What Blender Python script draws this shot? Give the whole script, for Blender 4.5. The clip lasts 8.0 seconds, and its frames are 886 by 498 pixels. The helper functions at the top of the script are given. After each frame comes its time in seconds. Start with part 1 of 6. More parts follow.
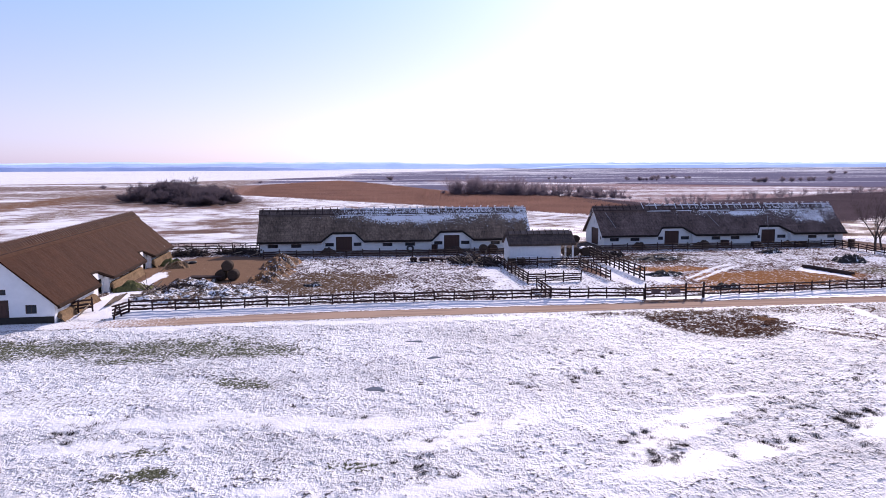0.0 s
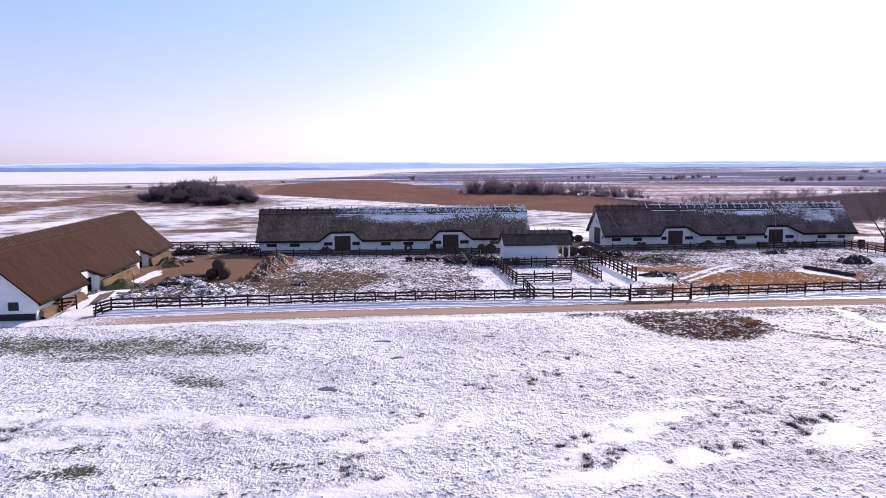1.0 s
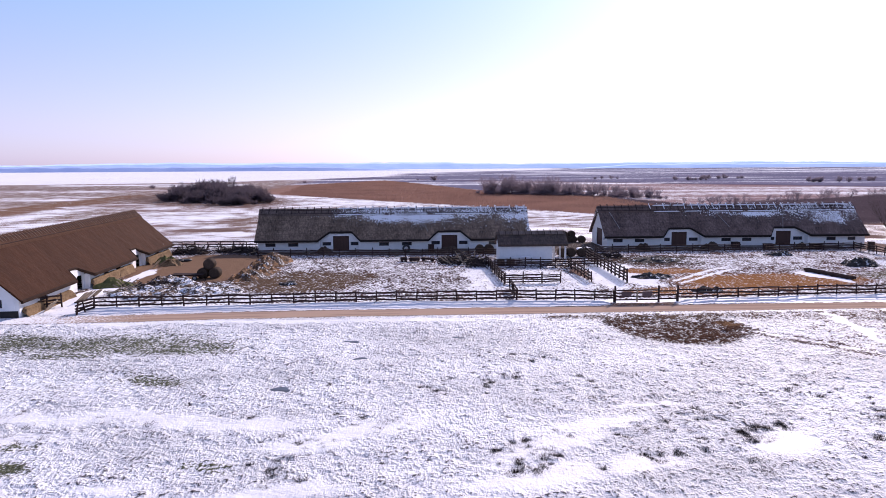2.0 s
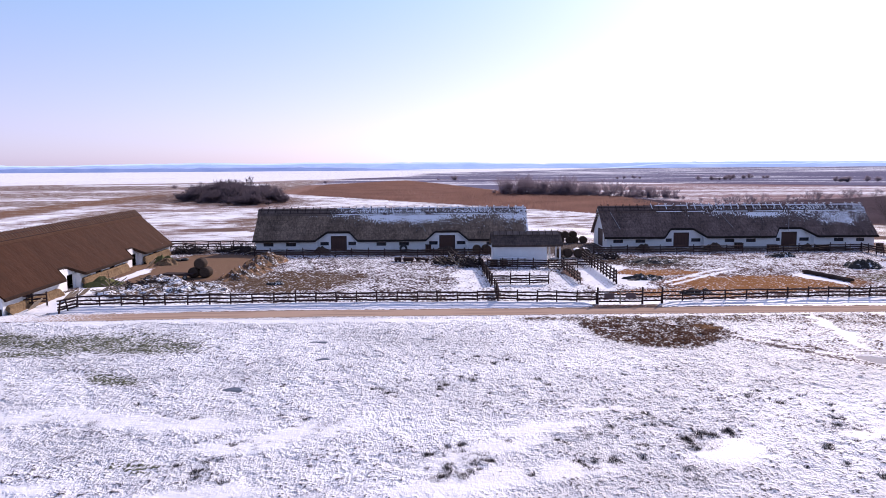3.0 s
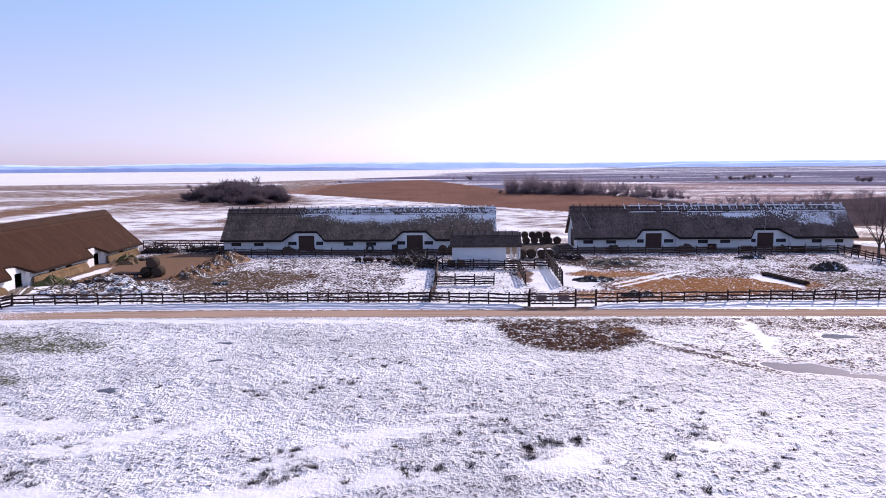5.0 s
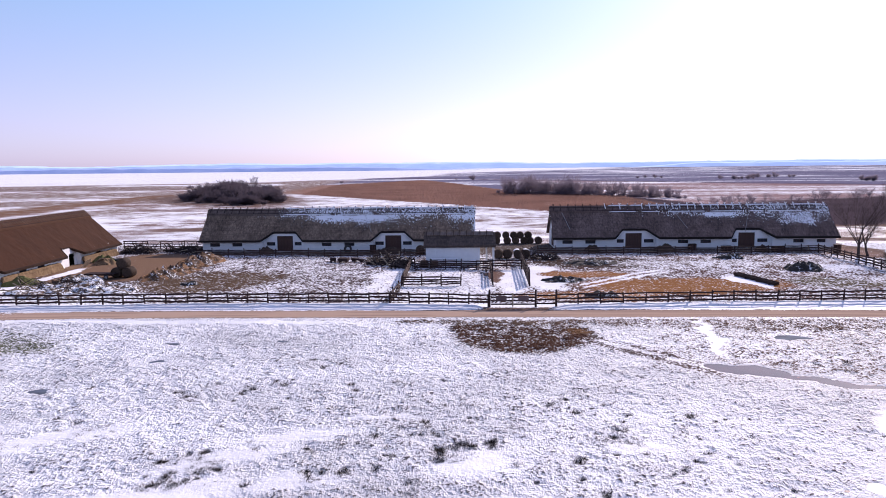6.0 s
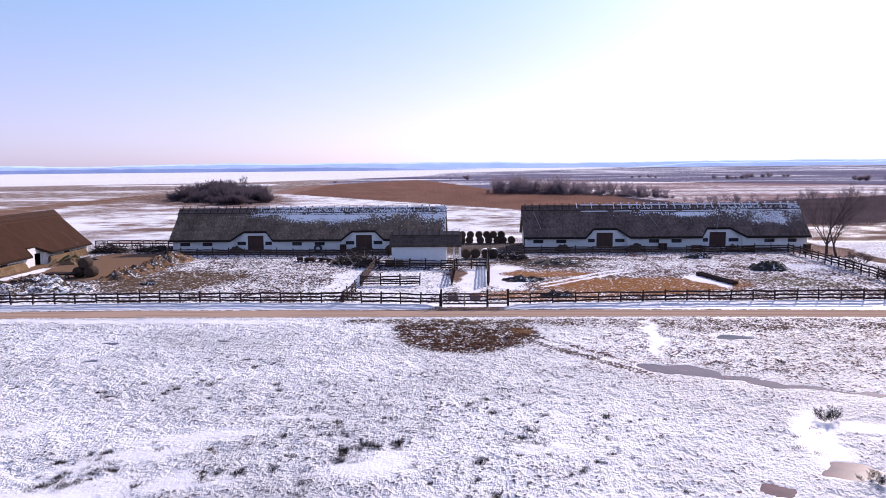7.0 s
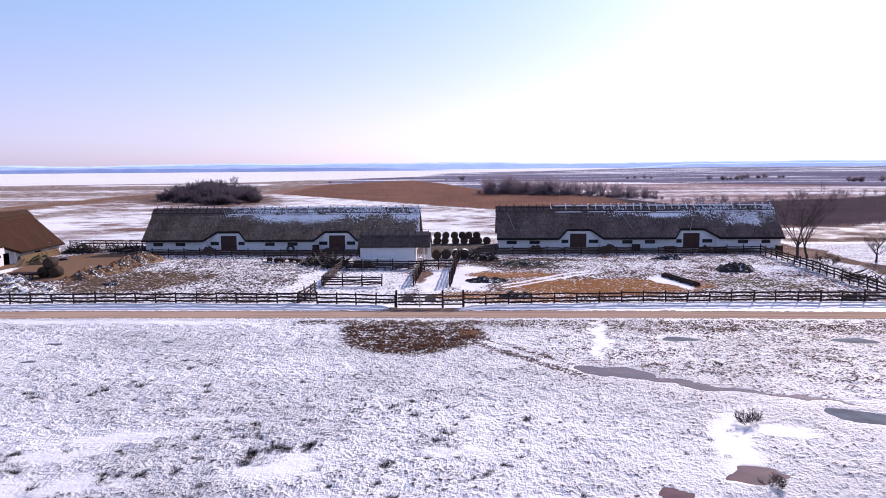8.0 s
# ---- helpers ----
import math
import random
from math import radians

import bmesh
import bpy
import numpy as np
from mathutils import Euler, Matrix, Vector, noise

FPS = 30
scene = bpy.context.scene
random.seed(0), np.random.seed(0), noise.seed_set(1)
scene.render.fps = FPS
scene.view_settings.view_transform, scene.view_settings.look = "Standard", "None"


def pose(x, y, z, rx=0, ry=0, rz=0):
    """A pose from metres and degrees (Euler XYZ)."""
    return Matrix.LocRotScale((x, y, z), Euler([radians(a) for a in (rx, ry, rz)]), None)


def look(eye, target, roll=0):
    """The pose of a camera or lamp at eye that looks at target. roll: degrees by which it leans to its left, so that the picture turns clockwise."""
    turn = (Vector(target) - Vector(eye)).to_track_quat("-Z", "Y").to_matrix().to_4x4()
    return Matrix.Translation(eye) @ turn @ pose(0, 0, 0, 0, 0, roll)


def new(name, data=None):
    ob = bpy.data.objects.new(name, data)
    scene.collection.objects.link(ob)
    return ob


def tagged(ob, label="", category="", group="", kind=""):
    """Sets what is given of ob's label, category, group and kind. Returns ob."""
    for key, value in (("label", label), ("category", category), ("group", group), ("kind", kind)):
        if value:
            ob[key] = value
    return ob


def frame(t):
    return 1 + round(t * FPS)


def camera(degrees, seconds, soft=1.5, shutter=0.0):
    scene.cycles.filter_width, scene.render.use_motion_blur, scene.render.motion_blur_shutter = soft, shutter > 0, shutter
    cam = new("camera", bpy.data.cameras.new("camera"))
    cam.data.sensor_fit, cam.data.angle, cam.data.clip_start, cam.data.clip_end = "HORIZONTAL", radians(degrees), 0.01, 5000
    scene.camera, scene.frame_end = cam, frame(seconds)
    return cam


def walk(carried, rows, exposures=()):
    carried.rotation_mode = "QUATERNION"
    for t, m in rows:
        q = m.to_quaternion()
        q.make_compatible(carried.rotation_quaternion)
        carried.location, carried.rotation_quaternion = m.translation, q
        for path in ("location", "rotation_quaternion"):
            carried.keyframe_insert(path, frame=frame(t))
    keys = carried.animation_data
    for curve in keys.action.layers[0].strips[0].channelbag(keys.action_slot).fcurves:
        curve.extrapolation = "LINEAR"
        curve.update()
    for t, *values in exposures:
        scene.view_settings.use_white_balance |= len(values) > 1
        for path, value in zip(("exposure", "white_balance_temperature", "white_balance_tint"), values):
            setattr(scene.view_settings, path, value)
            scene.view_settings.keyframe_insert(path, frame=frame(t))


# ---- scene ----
cam = camera(63.8, 8.0, soft=0.82)
PATH = [
    (0, (0.186, -0.037, 12.651), (6.293, 49.222, 6.625), -0.2),
    (0.5, (2.277, -0.057, 12.607), (7.440, 49.310, 6.583), -0.2),
    (1, (4.392, -0.081, 12.582), (8.558, 49.376, 6.532), -0.3),
    (1.5, (6.467, -0.005, 12.527), (9.684, 49.526, 6.502), -0.3),
    (3, (12.547, 0.455, 12.454), (13.005, 50.092, 6.454), -0.4),
    (3.5, (14.677, 0.631, 12.441), (14.378, 50.268, 6.441), -0.4),
    (4, (16.772, 0.768, 12.471), (16.116, 50.399, 6.443), -0.4),
    (4.5, (18.876, 0.982, 12.438), (17.870, 50.607, 6.414), -0.4),
    (6, (25.200, 1.746, 12.332), (23.180, 51.343, 6.331), -0.6),
    (6.5, (27.279, 1.938, 12.274), (25.235, 51.531, 6.249), -0.6),
    (7, (29.326, 2.147, 12.204), (27.306, 51.744, 6.203), -0.6),
    (7.5, (31.336, 2.343, 12.163), (29.316, 51.940, 6.162), -0.6),
    (8, (33.185, 2.535, 12.174), (31.115, 52.134, 6.199), -0.5),
]
EXPOSURE = (0.18, 6680, 22)
walk(cam, [(t, look(eye, target, roll)) for t, eye, target, roll in PATH], [(0.0, *EXPOSURE), (8.0, *EXPOSURE)])

# ---- light ----
SUN_AZ = radians(31)      # from +y towards +x
SUN_EL = radians(28)
world = bpy.data.worlds.new("sky")
scene.world = world
world.use_nodes = True
wt = world.node_tree
sky = wt.nodes.new("ShaderNodeTexSky")
sky.sky_type = 'NISHITA'
sky.sun_disc = False
sky.sun_elevation = SUN_EL
sky.sun_rotation = SUN_AZ
sky.altitude = 90
sky.air_density = 0.7
sky.dust_density = 0.8
sky.ozone_density = 4.0
# thin winter haze: the sky's own colour paled and lifted towards lavender
pale = wt.nodes.new("ShaderNodeHueSaturation")
pale.inputs["Saturation"].default_value = 0.85
haze = wt.nodes.new("ShaderNodeMix")
haze.data_type, haze.blend_type = 'RGBA', 'ADD'
haze.inputs[0].default_value = 1.0
# the haze is pinker along the horizon, clears to cyan and deepens overhead
height = wt.nodes.new("ShaderNodeSeparateXYZ")
wt.links.new(wt.nodes.new("ShaderNodeTexCoord").outputs["Generated"], height.inputs[0])
climb = wt.nodes.new("ShaderNodeMapRange")
climb.inputs["From Min"].default_value, climb.inputs["From Max"].default_value = 0.05, 0.25
wt.links.new(height.outputs["Z"], climb.inputs["Value"])
tint = wt.nodes.new("ShaderNodeMix")
tint.data_type = 'RGBA'
tint.inputs[6].default_value = (2.75, 2.25, 4.2, 1)
tint.inputs[7].default_value = (1.1, 2.85, 4.6, 1)
wt.links.new(climb.outputs["Result"], tint.inputs[0])
zenith = wt.nodes.new("ShaderNodeMapRange")
zenith.inputs["From Min"].default_value, zenith.inputs["From Max"].default_value = 0.26, 0.50
wt.links.new(height.outputs["Z"], zenith.inputs["Value"])
deep = wt.nodes.new("ShaderNodeMix")
deep.data_type = 'RGBA'
deep.inputs[7].default_value = (1.7, 2.15, 4.0, 1)
wt.links.new(zenith.outputs["Result"], deep.inputs[0])
wt.links.new(tint.outputs[2], deep.inputs[6])
wt.links.new(deep.outputs[2], haze.inputs[7])
wt.links.new(sky.outputs[0], pale.inputs["Color"])
wt.links.new(pale.outputs[0], haze.inputs[6])
wt.nodes["Background"].inputs[1].default_value = 0.086
wt.links.new(haze.outputs[2], wt.nodes["Background"].inputs[0])
sun_data = bpy.data.lights.new("sun", 'SUN')
sun_data.energy = 5.0
sun_data.angle = radians(0.6)
sun_data.color = (1.0, 0.92, 0.86)
sun_lamp = new("sun", sun_data)
sun_way = Vector((math.sin(SUN_AZ) * math.cos(SUN_EL), math.cos(SUN_AZ) * math.cos(SUN_EL), math.sin(SUN_EL)))
sun_lamp.matrix_world = look(tuple(sun_way * 200), (0, 0, 0))


# ---- materials ----
def nodes_of(name):
    m = bpy.data.materials.new(name)
    m.use_nodes = True
    nt = m.node_tree
    return m, nt, nt.nodes["Principled BSDF"]


def node(nt, kind, **values):
    n = nt.nodes.new(kind)
    for key, value in values.items():
        if key in n.inputs:
            n.inputs[key].default_value = value
    return n


def noise_of(nt, vec, scale, detail=3.0, rough=0.55):
    n = node(nt, "ShaderNodeTexNoise", Scale=scale, Detail=detail, Roughness=rough)
    nt.links.new(vec, n.inputs["Vector"])
    return n.outputs["Fac"]


def scaled(nt, vec, s):
    n = nt.nodes.new("ShaderNodeVectorMath")
    n.operation = 'MULTIPLY'
    n.inputs[1].default_value = s
    nt.links.new(vec, n.inputs[0])
    return n.outputs[0]


def ramp(nt, fac, lo, hi):
    n = node(nt, "ShaderNodeMapRange")
    n.inputs["From Min"].default_value = lo
    n.inputs["From Max"].default_value = hi
    nt.links.new(fac, n.inputs["Value"])
    return n.outputs["Result"]


def maths(nt, op, a, b):
    n = nt.nodes.new("ShaderNodeMath")
    n.operation = op
    for i, x in enumerate((a, b)):
        if isinstance(x, (int, float)):
            n.inputs[i].default_value = x
        else:
            nt.links.new(x, n.inputs[i])
    return n.outputs[0]


def blend(nt, fac, a, b):
    n = nt.nodes.new("ShaderNodeMix")
    n.data_type = 'RGBA'
    for i, x in ((0, fac), (6, a), (7, b)):
        if isinstance(x, tuple):
            n.inputs[i].default_value = (*x, 1) if len(x) == 3 else x
        elif isinstance(x, (int, float)):
            n.inputs[i].default_value = x
        else:
            nt.links.new(x, n.inputs[i])
    return n.outputs[2]


def bump(nt, bsdf, height, strength, distance):
    n = node(nt, "ShaderNodeBump", Strength=strength, Distance=distance)
    nt.links.new(height, n.inputs["Height"])
    nt.links.new(n.outputs[0], bsdf.inputs["Normal"])


def coords(nt):
    return nt.nodes.new("ShaderNodeTexCoord").outputs["Object"]


def attribute(nt, name):
    n = nt.nodes.new("ShaderNodeAttribute")
    n.attribute_name = name
    return n


def plain(name, a, b, scale, rough=0.8, strength=0.4, distance=0.03, stretch=(1, 1, 1), metal=0.0, detail=4.0):
    """Two tones mixed by grain and by broad stains, with a fine relief."""
    m, nt, bsdf = nodes_of(name)
    vec = scaled(nt, coords(nt), stretch)
    fine = noise_of(nt, vec, scale, detail)
    broad = noise_of(nt, vec, scale * 0.13, 2.0)
    fac = maths(nt, 'ADD', maths(nt, 'MULTIPLY', ramp(nt, fine, 0.3, 0.7), 0.65), maths(nt, 'MULTIPLY', ramp(nt, broad, 0.35, 0.65), 0.35))
    rnd = nt.nodes.new("ShaderNodeObjectInfo").outputs["Random"]
    col = blend(nt, fac, a, b)
    dark = blend(nt, maths(nt, 'MULTIPLY', rnd, 0.35), col, (a[0] * 0.6, a[1] * 0.6, a[2] * 0.6))
    nt.links.new(dark, bsdf.inputs["Base Color"])
    bsdf.inputs["Roughness"].default_value = rough
    bsdf.inputs["Metallic"].default_value = metal
    if rough >= 0.85:
        bsdf.inputs["Specular IOR Level"].default_value = 0.1
    bump(nt, bsdf, fine, strength, distance)
    return m


def leafy(name, a, b):
    """Thin dry stalks that let some light through."""
    m, nt, bsdf = nodes_of(name)
    vec = coords(nt)
    col = blend(nt, ramp(nt, noise_of(nt, vec, 0.06, 3.0), 0.35, 0.65), a, b)
    fine = blend(nt, ramp(nt, noise_of(nt, vec, 1.5, 2.0), 0.3, 0.7), col, b)
    nt.links.new(fine, bsdf.inputs["Base Color"])
    bsdf.inputs["Roughness"].default_value = 0.9
    thin = nt.nodes.new("ShaderNodeBsdfTranslucent")
    nt.links.new(fine, thin.inputs["Color"])
    both = nt.nodes.new("ShaderNodeMixShader")
    both.inputs[0].default_value = 0.55
    nt.links.new(bsdf.outputs[0], both.inputs[1])
    nt.links.new(thin.outputs[0], both.inputs[2])
    nt.links.new(both.outputs[0], nt.nodes["Material Output"].inputs["Surface"])
    return m


SNOW = (0.82, 0.83, 0.86)


def ground_material():
    m, nt, bsdf = nodes_of("snowy_ground")
    vec = coords(nt)
    flat = scaled(nt, vec, (1, 1, 0))
    cover = attribute(nt, "cover").outputs["Fac"]
    soil = attribute(nt, "soil").outputs["Color"]
    relief = attribute(nt, "relief").outputs["Fac"]
    trodden = attribute(nt, "trodden").outputs["Fac"]
    hoof = noise_of(nt, scaled(nt, flat, (1.0, 0.72, 1)), 4.3, 1.6, 0.55)
    stubble = noise_of(nt, scaled(nt, flat, (1.0, 0.75, 1)), 6.0, 2.8, 0.6)
    rough = attribute(nt, "rough").outputs["Fac"]
    fine = noise_of(nt, scaled(nt, flat, (1.0, 0.6, 1)), 15.0, 3.0, 0.6)
    broad = noise_of(nt, flat, 0.35, 3.0, 0.5)
    lumps = maths(nt, 'ADD', maths(nt, 'MULTIPLY', hoof, trodden), maths(nt, 'MULTIPLY', stubble, maths(nt, 'SUBTRACT', 1.0, trodden)))
    mix = maths(nt, 'ADD', maths(nt, 'MULTIPLY', lumps, 0.74), maths(nt, 'MULTIPLY', fine, 0.16))
    mix = maths(nt, 'ADD', mix, maths(nt, 'MULTIPLY', broad, 0.10))
    # hollows keep the snow, tussocks stand bare
    mix = maths(nt, 'ADD', mix, maths(nt, 'MULTIPLY', relief, 0.16))
    wide = attribute(nt, "wide").outputs["Fac"]
    patches = noise_of(nt, scaled(nt, flat, (0.8, 1.0, 1)), 0.30, 7.0, 0.72)
    mix = maths(nt, 'ADD', mix, maths(nt, 'MULTIPLY', maths(nt, 'MULTIPLY', maths(nt, 'SUBTRACT', patches, 0.5), 0.8), wide))
    edge = maths(nt, 'ADD', maths(nt, 'MULTIPLY', cover, 0.36), 0.32)
    # far off the edges of the snow blur into stubble
    soft = maths(nt, 'ADD', 1.0, maths(nt, 'MULTIPLY', wide, 0.7))
    snow_fac = ramp(nt, maths(nt, 'DIVIDE', maths(nt, 'SUBTRACT', edge, mix), soft), -0.045, 0.05)
    soil_dark = blend(nt, ramp(nt, fine, 0.35, 0.7), soil, (0.030, 0.024, 0.020))
    soil_mix = blend(nt, maths(nt, 'ADD', maths(nt, 'MULTIPLY', rough, 0.36), 0.08), soil, soil_dark)
    snow_col = blend(nt, ramp(nt, broad, 0.3, 0.7), SNOW, (0.74, 0.74, 0.78))
    # where it lies thin over the meadow the grass greys it
    thin = ramp(nt, noise_of(nt, scaled(nt, flat, (1.0, 1.5, 1)), 0.075, 4.0, 0.6), 0.42, 0.62)
    thin = maths(nt, 'MULTIPLY', thin, maths(nt, 'SUBTRACT', 1.0, maths(nt, 'MAXIMUM', trodden, wide)))
    snow_col = blend(nt, maths(nt, 'MULTIPLY', thin, maths(nt, 'MULTIPLY', rough, 0.75)), snow_col, (0.50, 0.505, 0.53))
    nt.links.new(blend(nt, snow_fac, soil_mix, snow_col), bsdf.inputs["Base Color"])
    # ice grains send some of the low sun on towards the eye
    bsdf.inputs["Roughness"].default_value = 0.62
    bsdf.inputs["Specular Tint"].default_value = (1.0, 0.80, 0.86, 1)
    nt.links.new(maths(nt, 'MULTIPLY', snow_fac, maths(nt, 'MULTIPLY', maths(nt, 'SUBTRACT', 1.0, maths(nt, 'MAXIMUM', trodden, wide)), 0.20)), bsdf.inputs["Specular IOR Level"])
    lay = node(nt, "ShaderNodeBump", Distance=0.32)
    nt.links.new(mix, lay.inputs["Height"])
    nt.links.new(maths(nt, 'MINIMUM', rough, 1.0), lay.inputs["Strength"])
    nt.links.new(lay.outputs[0], bsdf.inputs["Normal"])
    return m


def thatch_material(name, a, b, snow=(), gain=1.1, relief=0.8):
    """Reed laid down the slope. Each patch of snow: (x rising from, to, falling from, to, z from, to, amount)."""
    m, nt, bsdf = nodes_of(name)
    vec = coords(nt)
    reed = noise_of(nt, scaled(nt, vec, (2.6, 0.55, 0.55)), 2.2, 6.0, 0.72)
    broad = noise_of(nt, scaled(nt, vec, (1, 0.5, 0.5)), 0.55, 3.0)
    clumps = noise_of(nt, scaled(nt, vec, (2.0, 1, 1)), 2.3, 4.0, 0.7)
    rows = noise_of(nt, scaled(nt, vec, (0.25, 4, 4)), 1.2, 2.0)
    tone = maths(nt, 'ADD', maths(nt, 'MULTIPLY', ramp(nt, reed, 0.3, 0.7), 0.45), maths(nt, 'MULTIPLY', ramp(nt, broad, 0.3, 0.7), 0.35))
    tone = maths(nt, 'ADD', tone, maths(nt, 'MULTIPLY', ramp(nt, rows, 0.3, 0.7), 0.2))
    tone = maths(nt, 'MULTIPLY', tone, maths(nt, 'ADD', 1.0 - gain / 2, maths(nt, 'MULTIPLY', ramp(nt, clumps, 0.25, 0.75), gain)))
    col = blend(nt, tone, a, b)
    if snow:
        sep = nt.nodes.new("ShaderNodeSeparateXYZ")
        nt.links.new(vec, sep.inputs[0])
        ex, zed = sep.outputs["X"], sep.outputs["Z"]
        level = None
        for xa, xb, xc, xd, za, zb, amount in snow:
            one = maths(nt, 'MULTIPLY', ramp(nt, ex, xa, xb), maths(nt, 'SUBTRACT', 1.0, ramp(nt, ex, xc, xd)))
            one = maths(nt, 'MULTIPLY', maths(nt, 'MULTIPLY', one, ramp(nt, zed, za, zb)), amount)
            level = one if level is None else maths(nt, 'MAXIMUM', level, one)
        specks = noise_of(nt, scaled(nt, vec, (1.9, 1, 1)), 3.4, 2.0, 0.6)
        grain = maths(nt, 'ADD', maths(nt, 'MULTIPLY', ramp(nt, specks, 0.28, 0.72), 0.72), maths(nt, 'MULTIPLY', ramp(nt, broad, 0.3, 0.7), 0.28))
        fac = ramp(nt, maths(nt, 'SUBTRACT', level, grain), -0.05, 0.07)
        col = blend(nt, fac, col, (0.88, 0.89, 0.92))
    nt.links.new(col, bsdf.inputs["Base Color"])
    bsdf.inputs["Roughness"].default_value = 0.95
    bsdf.inputs["Specular IOR Level"].default_value = 0.15
    bump(nt, bsdf, maths(nt, 'ADD', reed, clumps), relief, 0.12)
    return m


def water_material(name, col, rough):
    m, nt, bsdf = nodes_of(name)
    vec = coords(nt)
    n = noise_of(nt, vec, 0.8, 3.0)
    nt.links.new(blend(nt, ramp(nt, n, 0.35, 0.65), col, (col[0] * 0.6, col[1] * 0.6, col[2] * 0.6)), bsdf.inputs["Base Color"])
    bsdf.inputs["Roughness"].default_value = rough
    bsdf.inputs["IOR"].default_value = 1.33
    bump(nt, bsdf, noise_of(nt, vec, 3.0, 2.0), 0.06, 0.02)
    return m


def heap_material(name, soil, dark, snow):
    """Dung and straw with snow in the hollows; snow is the share that lies white."""
    m, nt, bsdf = nodes_of(name)
    vec = coords(nt)
    a = noise_of(nt, vec, 3.3, 5.0, 0.72)
    b = noise_of(nt, vec, 0.7, 3.0)
    c = noise_of(nt, vec, 9.0, 3.0)
    col = blend(nt, ramp(nt, c, 0.35, 0.65), soil, dark)
    col = blend(nt, ramp(nt, b, 0.4, 0.6), col, dark)
    lvl = maths(nt, 'ADD', maths(nt, 'MULTIPLY', a, 0.7), maths(nt, 'MULTIPLY', b, 0.3))
    if snow > 0:
        thr = 0.62 - 0.24 * snow
        col = blend(nt, ramp(nt, lvl, thr, thr + 0.04), col, SNOW)
    nt.links.new(col, bsdf.inputs["Base Color"])
    bsdf.inputs["Roughness"].default_value = 0.95
    bump(nt, bsdf, a, 0.8, 0.15)
    return m


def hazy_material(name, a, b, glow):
    """Woods on the skyline: blue haze of kilometres of air painted into colour and glow."""
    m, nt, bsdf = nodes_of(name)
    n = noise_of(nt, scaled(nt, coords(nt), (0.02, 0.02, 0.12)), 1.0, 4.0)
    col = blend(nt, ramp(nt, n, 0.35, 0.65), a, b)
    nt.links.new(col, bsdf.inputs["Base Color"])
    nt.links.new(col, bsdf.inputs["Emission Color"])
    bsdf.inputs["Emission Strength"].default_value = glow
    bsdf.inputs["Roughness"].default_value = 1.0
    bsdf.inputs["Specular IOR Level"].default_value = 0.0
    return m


M_GROUND = ground_material()
NONE = (90, 91)
SNOW_MID = [(3, 11, *NONE, 4.3, 5.0, 0.52), (10, 18, 25, 32, 3.3, 4.9, 0.98), (31, 36, *NONE, 3.2, 4.8, 0.76), (12, 22, *NONE, 2.4, 4.8, 0.42), (37.4, 38.8, *NONE, 1.6, 2.4, 0.7)]
SNOW_FAR = [(9, 16, *NONE, 3.9, 5.0, 0.46), (17, 22, 25, 30, 3.9, 4.6, 0.72), (29, 33, 36, 39, 2.8, 3.7, 0.60), (20, 32, *NONE, 2.4, 4.4, 0.42)]
M_THATCH_BROWN = thatch_material("brown_thatch", (0.030, 0.0110, 0.0054), (0.060, 0.0225, 0.0108), (), 0.5, 0.35)
M_THATCH_GREY = thatch_material("grey_thatch", (0.030, 0.021, 0.016), (0.31, 0.220, 0.160), SNOW_MID, 1.5)
M_THATCH_DARK = thatch_material("dark_thatch", (0.028, 0.019, 0.018), (0.24, 0.168, 0.145), SNOW_FAR, 1.5)
M_THATCH_SHED = thatch_material("shed_thatch", (0.030, 0.022, 0.020), (0.145, 0.108, 0.092))
# reed ends darker than the thatch: the eave's shade put into their colour
M_BUTTS_BROWN = plain("brown_reed_ends", (0.020, 0.010, 0.007), (0.045, 0.023, 0.015), 8.0, 0.95, 0.5, 0.03)
M_BUTTS_SHADE = plain("shade_dark_reed_ends", (0.014, 0.011, 0.011), (0.035, 0.027, 0.024), 8.0, 0.95, 0.5, 0.03)
M_CAP = plain("ridge_reed", (0.075, 0.055, 0.047), (0.25, 0.20, 0.172), 7.0, 0.95, 0.6, 0.05, (4, 1, 1))
M_CAP_MID = thatch_material("snowy_ridge_reed", (0.05, 0.036, 0.030), (0.22, 0.165, 0.140), [(7, 13, *NONE, 3.0, 3.1, 0.50)], 1.2, 0.5)
M_CAP_FAR = thatch_material("dark_snowy_ridge_reed", (0.05, 0.034, 0.030), (0.20, 0.140, 0.122), [(6, 14, *NONE, 3.0, 3.1, 0.30), (20, 26, *NONE, 3.0, 3.1, 0.44)], 1.2, 0.5)
M_CAP_BROWN = plain("brown_ridge_reed", (0.045, 0.020, 0.012), (0.095, 0.048, 0.030), 7.0, 0.95, 0.6, 0.05, (4, 1, 1))
M_SNOW = plain("snow", SNOW, (0.74, 0.75, 0.80), 2.0, 0.8, 0.5, 0.05)
M_LIME = plain("limewashed_plaster", (0.87, 0.87, 0.88), (0.76, 0.76, 0.77), 1.6, 0.9, 0.3, 0.02)
M_PLINTH = plain("grey_plinth", (0.17, 0.15, 0.15), (0.28, 0.25, 0.24), 3.0, 0.9, 0.4, 0.03)
M_TAR = plain("tarred_plinth", (0.030, 0.028, 0.030), (0.06, 0.055, 0.05), 3.0, 0.85, 0.4, 0.02)
M_DOOR = plain("brown_door_boards", (0.052, 0.021, 0.016), (0.098, 0.042, 0.031), 5.0, 0.7, 0.4, 0.01, (6, 6, 0.6))
